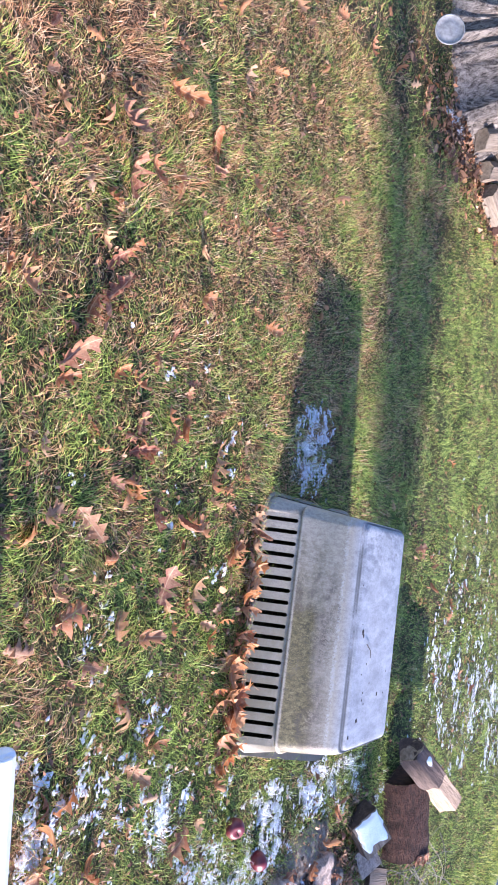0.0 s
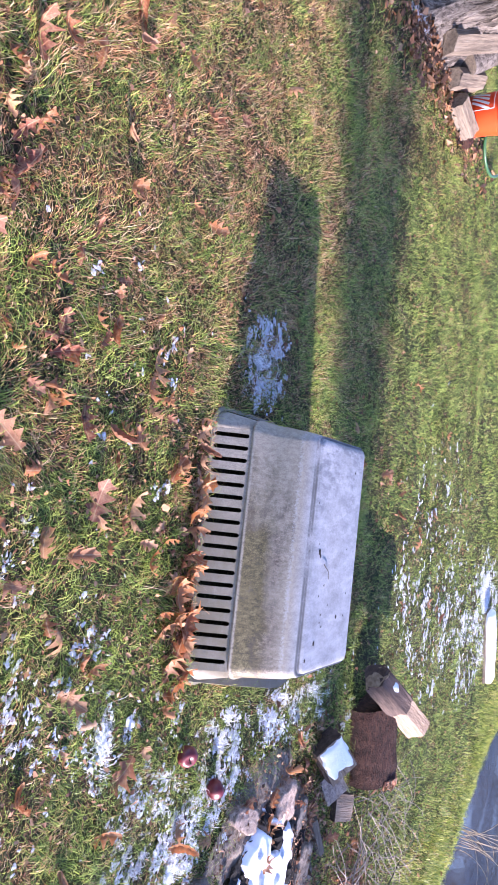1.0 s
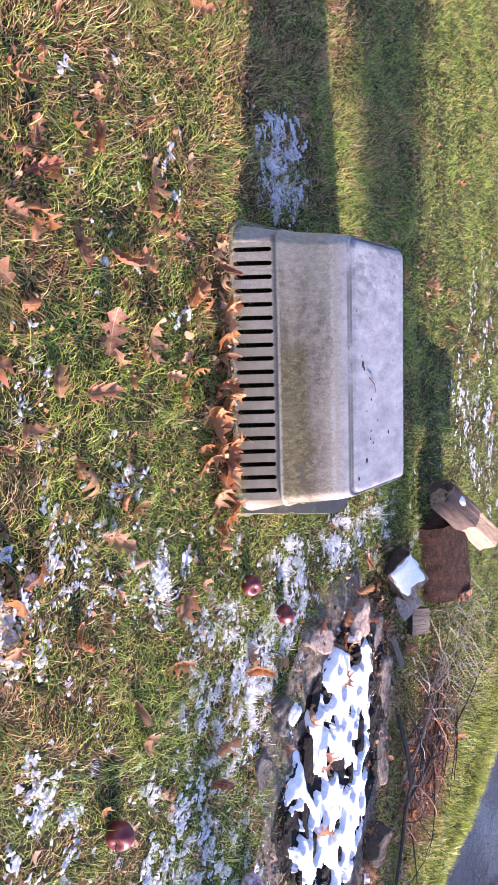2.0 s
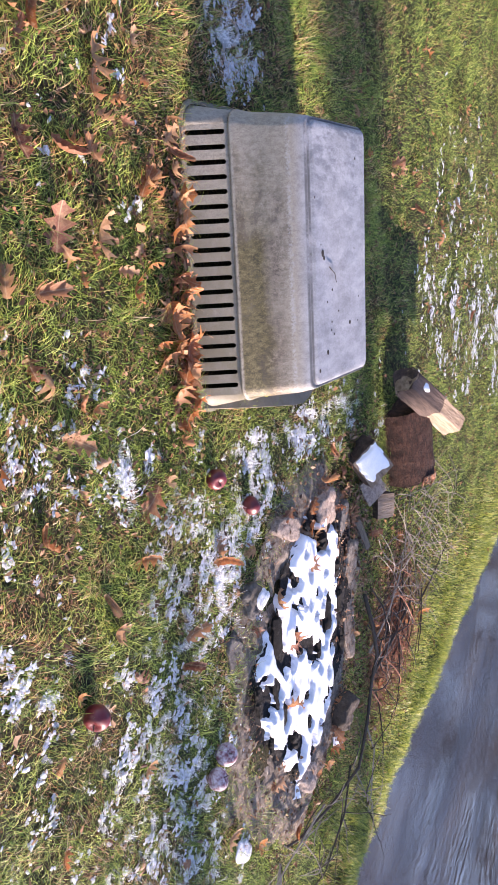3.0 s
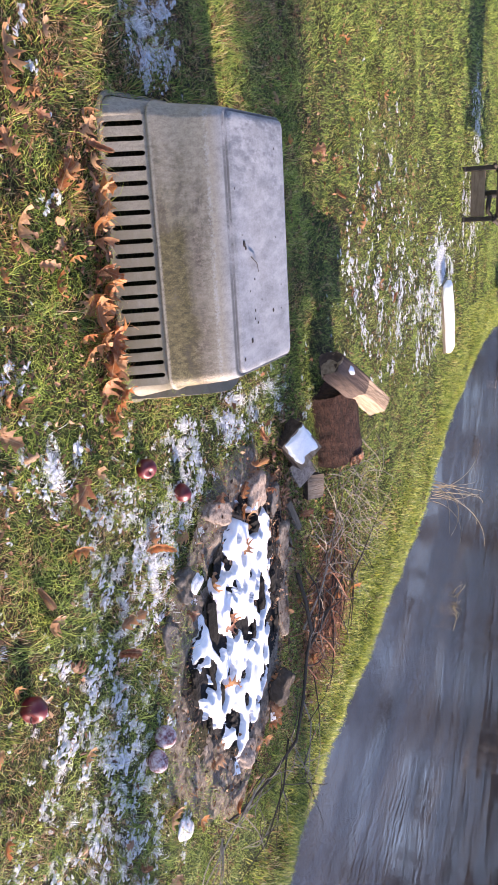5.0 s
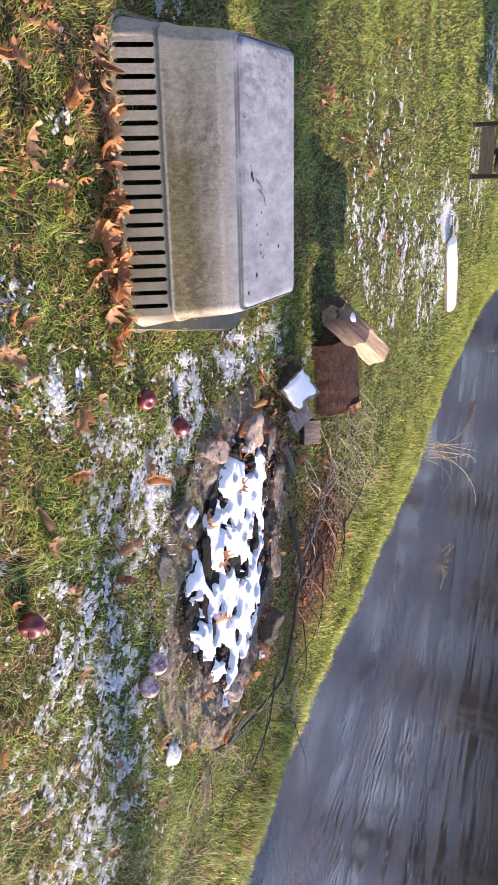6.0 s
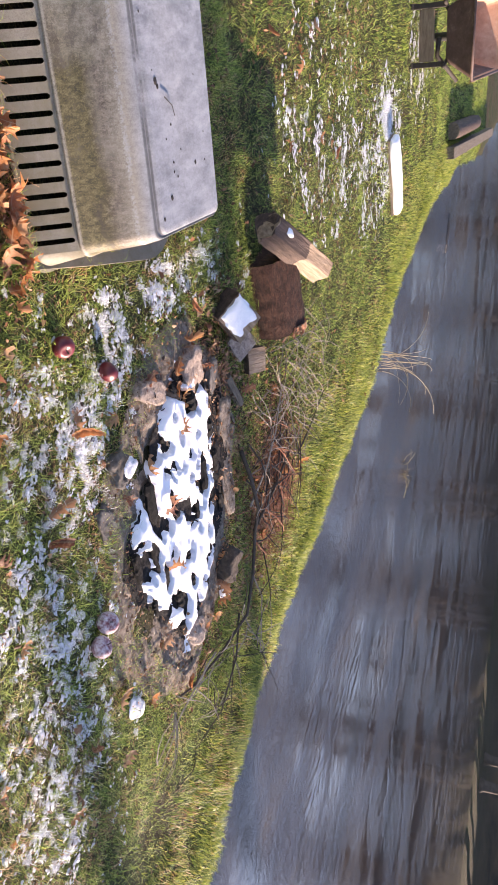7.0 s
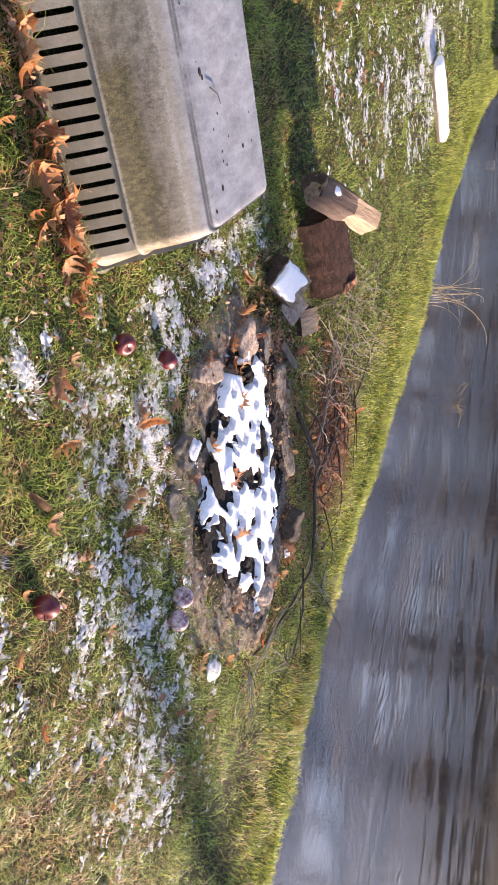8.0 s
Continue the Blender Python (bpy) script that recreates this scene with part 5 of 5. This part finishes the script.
branch = holder("fallen_branch", pose(0, 0, 0), "dead grey branch with forked twigs lying on leaves", "branch")
limbs = [([(2.16, 1.24), (2.34, 1.28), (2.54, 1.31), (2.72, 1.33), (2.93, 1.24), (3.05, 1.02), (3.06, 0.70), (3.02, 0.40), (2.92, 0.25)], 0.012, 0.005, "dark_twig"),
         ([(2.72, 1.34), (2.60, 1.60), (2.48, 1.88), (2.62, 2.12), (2.56, 2.40), (2.38, 2.62)], 0.009, 0.003, "dark_twig"),
         ([(2.54, 1.31), (2.40, 1.52), (2.22, 1.66), (2.05, 1.90)], 0.007, 0.002, "twig"),
         ([(3.05, 1.02), (3.22, 0.86), (3.36, 0.60), (3.40, 0.35)], 0.006, 0.002, "dark_twig"),
         ([(3.06, 0.70), (2.96, 0.52), (3.00, 0.22), (3.12, 0.02)], 0.006, 0.002, "twig"),
         ([(2.93, 1.24), (3.14, 1.30), (3.34, 1.18), (3.52, 1.24)], 0.005, 0.002, "twig")]
rng = random.Random(31)
for pts, r0, r1, mat in limbs:
    bm = bmesh.new()
    tube(bm, [over(x, y, 0.035 + 0.05 * math.sin(i * 0.9) ** 2) for i, (x, y) in enumerate(pts)], r0, r1, 7)
    part("limb", bm, M[mat], branch, smooth=True)
for k in range(70):
    pts, r0, r1, mat = rng.choice(limbs)
    x, y = pts[rng.randint(1, len(pts) - 1)]
    a, s = rng.uniform(0, 6.28), rng.uniform(0.12, 0.42)
    line = curl(over(x, y, 0.05), over(x + s * math.cos(a), y + s * math.sin(a), rng.uniform(0.02, 0.15)), 0.16, 7, rng)
    bm = bmesh.new()
    tube(bm, line, 0.0032, 0.0012, 5)
    part("twig", bm, M["twig" if rng.random() < 0.6 else "dark_twig"], branch)
brush = holder("brushwood", pose(0, 0, 0), "heap of thin pale dry twigs beside the firewood", "twigs")
for k in range(60):
    x, y = rng.gauss(2.16, 0.22), rng.gauss(2.25, 0.30)
    a, s = rng.gauss(0.9, 0.7), rng.uniform(0.2, 0.6)
    line = curl(over(x - s / 2 * math.cos(a), y - s / 2 * math.sin(a), rng.uniform(0.0, 0.03)), over(x + s / 2 * math.cos(a), y + s / 2 * math.sin(a), rng.uniform(0.02, 0.14)), 0.22, 8, rng)
    bm = bmesh.new()
    tube(bm, line, 0.0027, 0.0011, 5)
    part("twig", bm, M["twig"], brush)
heap = holder("twig_heap", pose(0, 0, 0), "dark damp heap of twigs and dead stems under the branch", "twigs")
for k in range(75):
    x, y = rng.gauss(2.62, 0.17), rng.gauss(1.72, 0.20)
    a, s = rng.gauss(0.4, 1.0), rng.uniform(0.15, 0.45)
    line = curl(over(x - s / 2 * math.cos(a), y - s / 2 * math.sin(a), rng.uniform(0.0, 0.05)), over(x + s / 2 * math.cos(a), y + s / 2 * math.sin(a), rng.uniform(0.02, 0.12)), 0.2, 6, rng)
    bm = bmesh.new()
    tube(bm, line, rng.uniform(0.003, 0.006), 0.0015, 5)
    part("twig", bm, M["dark_twig" if k % 3 else "needle"], heap)


# ---- leaves ----
def leaf_mesh(seed, wide, curlup, bend, whole=False, mat="leaf"):
    """A fallen leaf, one unit long, curled and bent: pointed oak lobes, or a whole oval blade."""
    r = random.Random(seed)
    bm = bmesh.new()
    rows, n = [], 16
    for i in range(n):
        t = i / (n - 1)
        env = math.sin(math.pi * min(1, t * 0.92 + 0.06)) ** 0.7
        lobe, sweep = (1.0, 0.0) if whole else ((1.0, 0.085), (0.62, 0.03), (0.20, 0.0), (0.45, 0.02))[i % 4]
        if i >= n - 2 and not whole:
            lobe, sweep = 0.5, 0.0
        roll, zc = curlup * (0.6 + 0.8 * t), bend * (t - 0.45) ** 2 * 1.5 + 0.03 * math.sin(5 * t + seed)
        row = []
        for side in (-1, 1):
            half = wide * env * lobe * r.uniform(0.8, 1.25) + 0.012
            for u in (1.0, 0.55):
                a = roll * u * half / wide * 1.1
                row.append((t - 0.5 + sweep * u * env, side * half * u * math.cos(a * 0.6), zc + half * u * math.sin(a) + 0.015 * r.uniform(-1, 1)))
        pts = [row[0], row[1], (t - 0.5, 0, zc), row[3], row[2]]
        rows.append([bm.verts.new(p) for p in pts])
    for a, b in zip(rows, rows[1:]):
        for k in range(4):
            bm.faces.new((a[k], b[k], b[k + 1], a[k + 1]))
    stem = [bm.verts.new((-0.68, 0.010, 0.03)), bm.verts.new((-0.68, -0.010, 0.03))]
    bm.faces.new((stem[0], stem[1], rows[0][2]))
    me = bpy.data.meshes.new("oak_leaf")
    bm.to_mesh(me)
    bm.free()
    me.materials.append(M[mat])
    me.polygons.foreach_set("use_smooth", [True] * len(me.polygons))
    return me


LEAF_MESHES = [leaf_mesh(k, w, c, b) for k, (w, c, b) in enumerate(((0.36, 0.5, 0.4), (0.34, 1.1, 0.6), (0.40, -0.7, -0.5), (0.34, 1.5, 0.3), (0.36, 0.8, -0.8), (0.32, 1.2, 1.0), (0.38, -1.1, -0.3)))]
LEAF_MESHES += [leaf_mesh(20 + k, w, c, b, True) for k, (w, c, b) in enumerate(((0.20, 1.5, 0.6),))]
LIT_MESHES = [leaf_mesh(40 + k, w, c, b, False, "lit_leaf") for k, (w, c, b) in enumerate(((0.38, 0.5, 0.4), (0.36, 0.9, 0.6), (0.40, -0.6, -0.5), (0.36, 1.1, 0.8)))]
SEEN_LEAVES = [(-0.96, -1.23), (-1.01, -1.16), (-0.87, -1.11), (-0.98, -0.87), (-1.17, -0.76), (-1.22, -0.95), (-0.44, -1.42), (-0.53, -1.09), (-0.48, -1.11),
               (-0.65, -0.69), (-0.32, -1.21), (-0.21, -0.69), (-0.15, -0.47), (0.0, -0.87), (0.17, -1.25), (0.12, -1.05), (0.21, -0.92), (0.07, -0.77), (0.09, -0.62),
               (0.29, -0.54), (0.27, -0.68), (0.40, -0.87), (0.43, -0.77), (0.55, -0.23), (0.67, -0.27), (0.83, -0.70), (0.86, -0.97), (1.11, -0.41), (0.67, -0.76),
               (0.46, -1.22), (0.36, -1.07), (0.29, -0.18), (0.16, -0.31), (0.90, -1.04)]
SEEN_MORE = [(0.15, -0.29), (0.34, -0.18), (0.54, -0.25), (1.44, -0.62), (1.64, -0.23), (1.74, -0.28), (1.45, 0.0), (1.88, 1.42), (1.79, 0.36), (1.72, 0.62),
             (2.31, 0.42), (3.14, 0.53), (-0.61, 2.25), (0.0, 1.71), (0.18, 2.88), (2.72, 2.2), (1.62, 0.70), (1.58, 0.62), (2.02, 0.45), (1.50, 0.20)]
rng = random.Random(5)
leaf_spots = [(x, y, rng.uniform(0.10, 0.14)) for x, y in SEEN_LEAVES] + [(x, y, rng.uniform(0.085, 0.13)) for x, y in SEEN_MORE]
for k in range(15):                                     # the deep end of the drift against the kennel's flank
    leaf_spots.append((rng.gauss(0.62, 0.13), -0.14 - abs(rng.gauss(0, 0.085)), rng.uniform(0.075, 0.135)))
for k in range(13):
    leaf_spots.append((rng.uniform(0.08, 0.88), -0.135 - abs(rng.gauss(0, 0.035)), rng.uniform(0.07, 0.115)))
for k in range(150):
    leaf_spots.append((rng.uniform(-2.2, 1.1), rng.uniform(-1.6, -0.1), rng.uniform(0.045, 0.095)))
for k in range(24):
    leaf_spots.append((rng.uniform(-4.0, 0.3), rng.uniform(-0.2, 3.6), rng.uniform(0.05, 0.10)))
for k in range(20):
    leaf_spots.append((rng.uniform(0.9, 3.0), rng.uniform(-1.3, 0.0), rng.uniform(0.06, 0.10)))
for k in range(20):
    leaf_spots.append((rng.gauss(2.5, 0.35), rng.gauss(1.55, 0.25), rng.uniform(0.06, 0.11)))
for k in range(14):
    leaf_spots.append((rng.uniform(-0.1, 1.0), rng.uniform(0.85, 3.4), rng.uniform(0.06, 0.10)))
for k in range(30):                                     # round the fire pit
    a, q = rng.uniform(0, 6.28), rng.uniform(0.75, 1.35)
    leaf_spots.append((PIT[0] + PIT[2] * q * math.cos(a), PIT[1] + PIT[3] * q * math.sin(a), rng.uniform(0.06, 0.11)))
for k in range(12):
    leaf_spots.append((rng.gauss(-2.6, 0.2), rng.gauss(2.3, 0.6), rng.uniform(0.06, 0.10)))
for x, y, s in leaf_spots:
    if (-0.1 < x < 0.92 and -0.11 < y < 0.77) or float(past_shore(x, y)) > -0.1:
        continue
    drift = -0.30 < y < 0 and 0.0 < x < 0.9
    ob = new("oak_leaf", rng.choice(LIT_MESHES if rng.random() < (0.75 if drift else 0.15) else LEAF_MESHES))
    z = max(ground_z(x, y), float(pit_height(x, y)) if float(pit_r(x, y)) < 1.2 else -9, float(snow_height(x, y)) if float(pit_r(x, y)) < 0.8 else -9)
    lift = 0.022 * rng.random() * smoothstep(-0.27, -0.12, y) if drift else 0.0
    tip = (rng.gauss(6, 24), rng.gauss(12, 30)) if drift else (rng.gauss(0, 30), rng.gauss(0, 30))
    spin = pose(0, 0, 0, 0, 0, rng.uniform(0, 360))
    ob.matrix_world = pose(x, y, z + 0.014 + 0.07 * s + float(lift), *tip) @ spin @ Matrix.Diagonal((s, s, s, 1))
    tagged(ob, "curled brown fallen oak leaf on the grass", "leaf", "fallen oak leaves")


def litter(name, n, spread, size, seed, label):
    """Torn scraps of dead leaf, too many to count."""
    r = np.random.RandomState(seed)
    x, y = spread(r, n)
    ok = (past_shore(x, y) < -0.05) & ~((x > -0.1) & (x < 0.9) & (y > -0.095) & (y < 0.76))
    x, y = x[ok], y[ok]
    n = len(x)
    z = np.where(pit_r(x, y) < 1.25, np.maximum(pit_height(x, y), height(x, y)), height(x, y)) + 0.006 + 0.02 * r.rand(n)
    a, s = r.rand(n) * 6.283, size * (0.4 + r.rand(n) ** 2 * 1.1)
    v, thin = np.empty((n, 5, 3)), 0.25 + 0.6 * r.rand(n)
    for k in range(5):
        rad = s * (0.4 + 0.8 * r.rand(n))
        u, w = rad * np.cos(k * 1.2566) * 1.5, rad * np.sin(k * 1.2566) * thin
        v[:, k] = np.column_stack([x + u * np.cos(a) - w * np.sin(a), y + u * np.sin(a) + w * np.cos(a), z + rad * r.randn(n) * 0.5 + 0.3 * np.abs(w)])
    k = np.arange(n)[:, None] * 5
    ob = from_arrays(name, v.reshape(-1, 3), k + [[0, 1, 2, 3]], k + [[0, 3, 4]], M["litter"])
    return tagged(ob, label, "leaf litter", kind="stuff")


litter("leaf_litter", 15000, lambda r, n: (r.uniform(-3.2, 1.2, n), -1.8 + 1.9 * r.rand(n) ** 0.8), 0.0062, 1, "torn scraps of dead leaves scattered through the lawn")
litter("leaf_litter", 420, lambda r, n: (r.uniform(0.0, 0.9, n), -0.125 - np.abs(r.randn(n)) * 0.06), 0.011, 2, "drift of broken leaves against the kennel")
litter("leaf_litter", 4500, lambda r, n: (2.55 + r.randn(n) * 0.36, 1.6 + r.randn(n) * 0.26), 0.0095, 3, "heap of damp broken leaves under the branch")
litter("leaf_litter", 7000, lambda r, n: (r.uniform(-4.5, 0.5, n), r.uniform(0.0, 4.0, n)), 0.009, 4, "scraps of dead leaves under the oak")
litter("leaf_litter", 1800, lambda r, n: (-2.62 + r.randn(n) * 0.16, 2.2 + r.randn(n) * 0.6), 0.02, 5, "dead leaves gathered at the oak's roots")
litter("leaf_litter", 5000, lambda r, n: (r.uniform(0.0, 3.2, n), r.uniform(-1.3, 4.5, n)), 0.009, 6, "scattered scraps of dead leaves")
stems = np.random.RandomState(91)
blades("leaf_heap", 2.70 + stems.randn(3600) * 0.20, 1.74 + stems.randn(3600) * 0.22, 0.065, 0.0040, 2.6, M["needle"], "heap of red-brown dead stems and needles under the branch", 92)


def pit_rim(r, n):
    a, q = r.rand(n) * 6.283, 0.78 + 0.55 * r.rand(n)
    return PIT[0] + PIT[2] * q * np.cos(a), PIT[1] + PIT[3] * q * np.sin(a)


litter("leaf_litter", 2400, pit_rim, 0.0065, 8, "crumbled leaves and bark on the rim of the fire pit")
litter("leaf_litter", 900, lambda r, n: (1.62 + r.randn(n) * 0.2, 1.2 + r.randn(n) * 0.14), 0.012, 7, "bark and leaf scraps round the firewood")


# ---- droppings of the trees on the kennel's top ----
rng = random.Random(6)
bm = bmesh.new()
for x, y, r in [(0.385, 0.19, 0.010), (0.40, 0.20, 0.007), (0.716, 0.215, 0.008), (0.634, 0.405, 0.007), (0.66, 0.27, 0.004), (0.77, 0.15, 0.006)] + [(rng.uniform(0, 0.8), rng.uniform(0.14, 0.55), rng.uniform(0.002, 0.0045)) for _ in range(11)]:
    made = bmesh.ops.create_icosphere(bm, subdivisions=1, radius=r)["verts"]
    for v in made:
        v.co = Vector((v.co.x * 1.3 + x, v.co.y + y, v.co.z * 0.35 + ground_z(0.4, 0.3) + 0.347))
crumbs = part("bark_crumbs", bm, M["dark_wood"])
tagged(crumbs, "dark crumbs and twig scraps on the kennel's top", "debris", kind="stuff")
bm = bmesh.new()
tube(bm, [(0.43, 0.22, ground_z(0.4, 0.3) + 0.356), (0.455, 0.26, ground_z(0.4, 0.3) + 0.358), (0.485, 0.275, ground_z(0.4, 0.3) + 0.356)], 0.002, 0.001, 5)
tagged(part("twig", bm, M["dark_wood"]), "short dark twig lying on the kennel's top", "twig")


# ---- the white chest near the camera's start ----
def chest():
    base = holder("cool_box", pose(0.96, -1.634, ground_z(0.8, -1.7), 0, 0, 8), "white plastic cool box with a raised rim on its lid", "cool box")
    mat = plain_material("white_plastic", (0.60, 0.61, 0.63), 0.4, 0.12, 12)
    bm = bmesh.new()
    block(bm, 0.60, 0.60, 0.17, 0.03)
    part("body", bm, mat, base, smooth=False)
    bm = bmesh.new()
    block(bm, 0.62, 0.62, 0.045, 0.018, (0, 0, 0.172))
    part("lid", bm, mat, base)
    for sx, sy, at in ((0.60, 0.03, (0, 0.27, 0.215)), (0.60, 0.03, (0, -0.27, 0.215)), (0.03, 0.50, (0.27, 0, 0.215)), (0.03, 0.50, (-0.27, 0, 0.215))):
        bm = bmesh.new()
        block(bm, sx, sy, 0.012, 0.005, at)
        part("lid_rim", bm, mat, base)


chest()


# ---- by the water, further off ----
def board(name, a, b, wide, thick, mat, label, category, snow=False):
    base = holder(name, lie_between(a, b), label, category)
    n = (Vector(b) - Vector(a)).length
    bm = bmesh.new()
    block(bm, n, wide, thick, 0.006)
    part("plank", bm, mat, base)
    if snow:
        bm = bmesh.new()
        block(bm, n * 1.01, wide * 1.05, 0.07, 0.03, (0, 0, thick - 0.012))
        bmesh.ops.subdivide_edges(bm, edges=[e for e in bm.edges if e.calc_length() > 0.1], cuts=8, use_grid_fill=True)
        for v in bm.verts:
            v.co.y += 0.012 * wobble(v.co, 5, 4)
            v.co.z += 0.014 * wobble(v.co, 6, 3)
        part("snow_cap", bm, M["snow"], base, "even cap of snow", smooth=True)
    return base


board("snowy_plank", (1.00, 5.02, 0.0), (1.66, 5.20, 0.0), 0.17, 0.03, M["old_wood"], "weathered plank capped with snow on the bank", "plank", True)


def wheelbarrow(x, y, turn):
    """Seen from its handles' end: two legs with a board between them, a deep tray, a wheel beyond."""
    base = holder("wheelbarrow", pose(x, y, ground_z(x, y), 0, 0, turn), "old brown steel wheelbarrow on dark legs near the pond", "wheelbarrow")
    rust = rough_material("worn_brown_paint", [(0.3, (0.055, 0.032, 0.028)), (0.55, (0.11, 0.070, 0.060)), (0.75, (0.22, 0.16, 0.13))], 9, 0.6, 0.002)
    # lining far paler than the tray: the sun on it is painted in
    inside = rough_material("sunlit_tray_inside", [(0.3, (0.34, 0.17, 0.10)), (0.55, (0.52, 0.30, 0.20)), (0.75, (0.62, 0.42, 0.30))], 7, 0.7, 0.002)
    low = [(-0.23, 0.16, 0.30), (0.23, 0.16, 0.30), (0.20, 0.80, 0.27), (-0.20, 0.80, 0.27)]
    top = [(-0.36, 0.02, 0.56), (0.40, 0.02, 0.56), (0.34, 1.00, 0.74), (-0.32, 1.00, 0.74)]
    for name, mat, inset, label in (("tray", rust, 0.0, "dull brown tray"), ("tray_lining", inside, 0.008, "rusty inside of the tray, sunlight put into its peach colour")):
        bm = bmesh.new()
        lo = [bm.verts.new((px * (1 - 2 * inset), py + inset * (1 if k < 2 else -1), pz + inset)) for k, (px, py, pz) in enumerate(low)]
        hi = [bm.verts.new((px * (1 - 2 * inset), py + inset * (1 if k < 2 else -1), pz)) for k, (px, py, pz) in enumerate(top)]
        bm.faces.new(lo if inset else lo[::-1])
        for k in range(4):
            f = (lo[k], lo[(k + 1) % 4], hi[(k + 1) % 4], hi[k])
            bm.faces.new(f[::-1] if inset else f)
        edges = [e for e in bm.edges if abs(e.verts[0].co.z - e.verts[1].co.z) > 0.1]
        bmesh.ops.bevel(bm, geom=edges, offset=0.05, segments=4, profile=0.5, affect="EDGES")
        part(name, bm, mat, base, label, smooth=False)
    for k in range(4):
        bm = bmesh.new()
        tube(bm, [top[k], top[(k + 1) % 4]], 0.013, 0.013, 8)
        part("rolled_edge", bm, rust, base, smooth=True)
    for s in (-1, 1):
        bm = bmesh.new()
        block(bm, 0.045, 0.055, 0.31, 0.006, (0.24 * s, 0.02, 0))
        part("leg", bm, M["dark_wood"], base)
        bm = bmesh.new()
        block(bm, 0.05, 0.11, 0.022, 0.005, (0.24 * s, 0.0, 0.0))
        part("foot", bm, M["dark_wood"], base)
        bm = bmesh.new()
        tube(bm, [(0.05 * s, 1.22, 0.20), (0.18 * s, 0.7, 0.26), (0.245 * s, 0.1, 0.295), (0.26 * s, -0.12, 0.32)], 0.021, 0.019, 8)
        part("handle", bm, M["dark_wood"], base, smooth=True)
    bm = bmesh.new()
    block(bm, 0.43, 0.024, 0.135, 0.004, (0, 0.02, 0.075))
    part("leg_board", bm, M["worn_board"], base, "worn brown board between the legs")
    bm = bmesh.new()
    tube(bm, [(0.02, 0.05, 0.25), (0.17, 0.09, 0.23), (0.40, 0.22, 0.40)], 0.024, 0.020, 8)
    part("brace", bm, M["dark_wood"], base, smooth=True)
    n, prof = 28, [(0.12, -0.03), (0.17, -0.04), (0.19, 0.0), (0.17, 0.04), (0.12, 0.03)]
    bm = bmesh.new()
    loops = [[bm.verts.new((w, 1.24 + r * math.cos(2 * math.pi * k / n), 0.19 + r * math.sin(2 * math.pi * k / n))) for k in range(n)] for r, w in prof]
    for a, b in zip(loops, loops[1:] + loops[:1]):
        for k in range(n):
            bm.faces.new((a[k], a[(k + 1) % n], b[(k + 1) % n], b[k]))
    part("tyre", bm, plain_material("black_rubber", (0.02, 0.02, 0.02), 0.7, 0.3, 20), base, smooth=True)


wheelbarrow(0.23, 5.92, 0)
board("timber_edge", (1.52, 8.35, -0.04), (1.72, 13.2, -0.03), 0.14, 0.16, M["old_wood"], "weathered grey timber edging the bank", "timber")
log_piece("bank_log", (1.28, 8.55, 0.05), (1.36, 10.9, 0.06), 0.10, M["dark_brown_wood"], M["old_wood"], "grey log lying along the bank timber", 43)
driftwood = holder("floating_stick", pose(2.54, 9.93, -0.143), "dark stick with a pale end floating in the pond", "stick")
for name, a, b, mat in (("stem", 0.0, 0.8, "dark_wood"), ("pale_end", 0.8, 1.0, "split")):
    bm = bmesh.new()
    tube(bm, [(0.53 * t, -0.24 * t + 0.01 * math.sin(9 * t), 0.004) for t in [a + (b - a) * k / 5 for k in range(6)]], 0.022, 0.018, 8)
    part(name, bm, M[mat], driftwood, smooth=True)

# reeds and drift in the water's edge
rng = random.Random(12)
reeds = holder("reeds", pose(0, 0, 0), "few dry tan reed stalks bending over the pond", "reeds")
for k in range(15):
    x, y = 3.18 + rng.gauss(0, 0.07), 5.32 + rng.gauss(0, 0.09)
    a, s, h = rng.gauss(0.6, 0.8), rng.uniform(0.25, 0.95), rng.uniform(0.3, 0.85)
    pts = [(x + s * math.cos(a) * t ** 1.8, y + s * math.sin(a) * t ** 1.8, -0.12 + h * (t - 0.42 * t ** 3)) for t in [i / 9 for i in range(10)]]
    bm = bmesh.new()
    tube(bm, pts, 0.0036, 0.0012, 5)
    part("stalk", bm, M["reed"], reeds)
drift = holder("drift_tuft", pose(0, 0, 0), "small tuft of dead reeds and twigs in the water", "drift")
for k in range(26):
    x, y = 5.27 + rng.gauss(0, 0.07), 6.75 + rng.gauss(0, 0.05)
    bm = bmesh.new()
    tube(bm, curl((x, y, -0.14), (x + rng.gauss(0, 0.14), y + rng.gauss(0, 0.10), -0.12 + abs(rng.gauss(0, 0.08))), 0.3, 5, rng), 0.004, 0.002, 5)
    part("stalk", bm, M["reed" if k % 2 else "dark_twig"], drift)
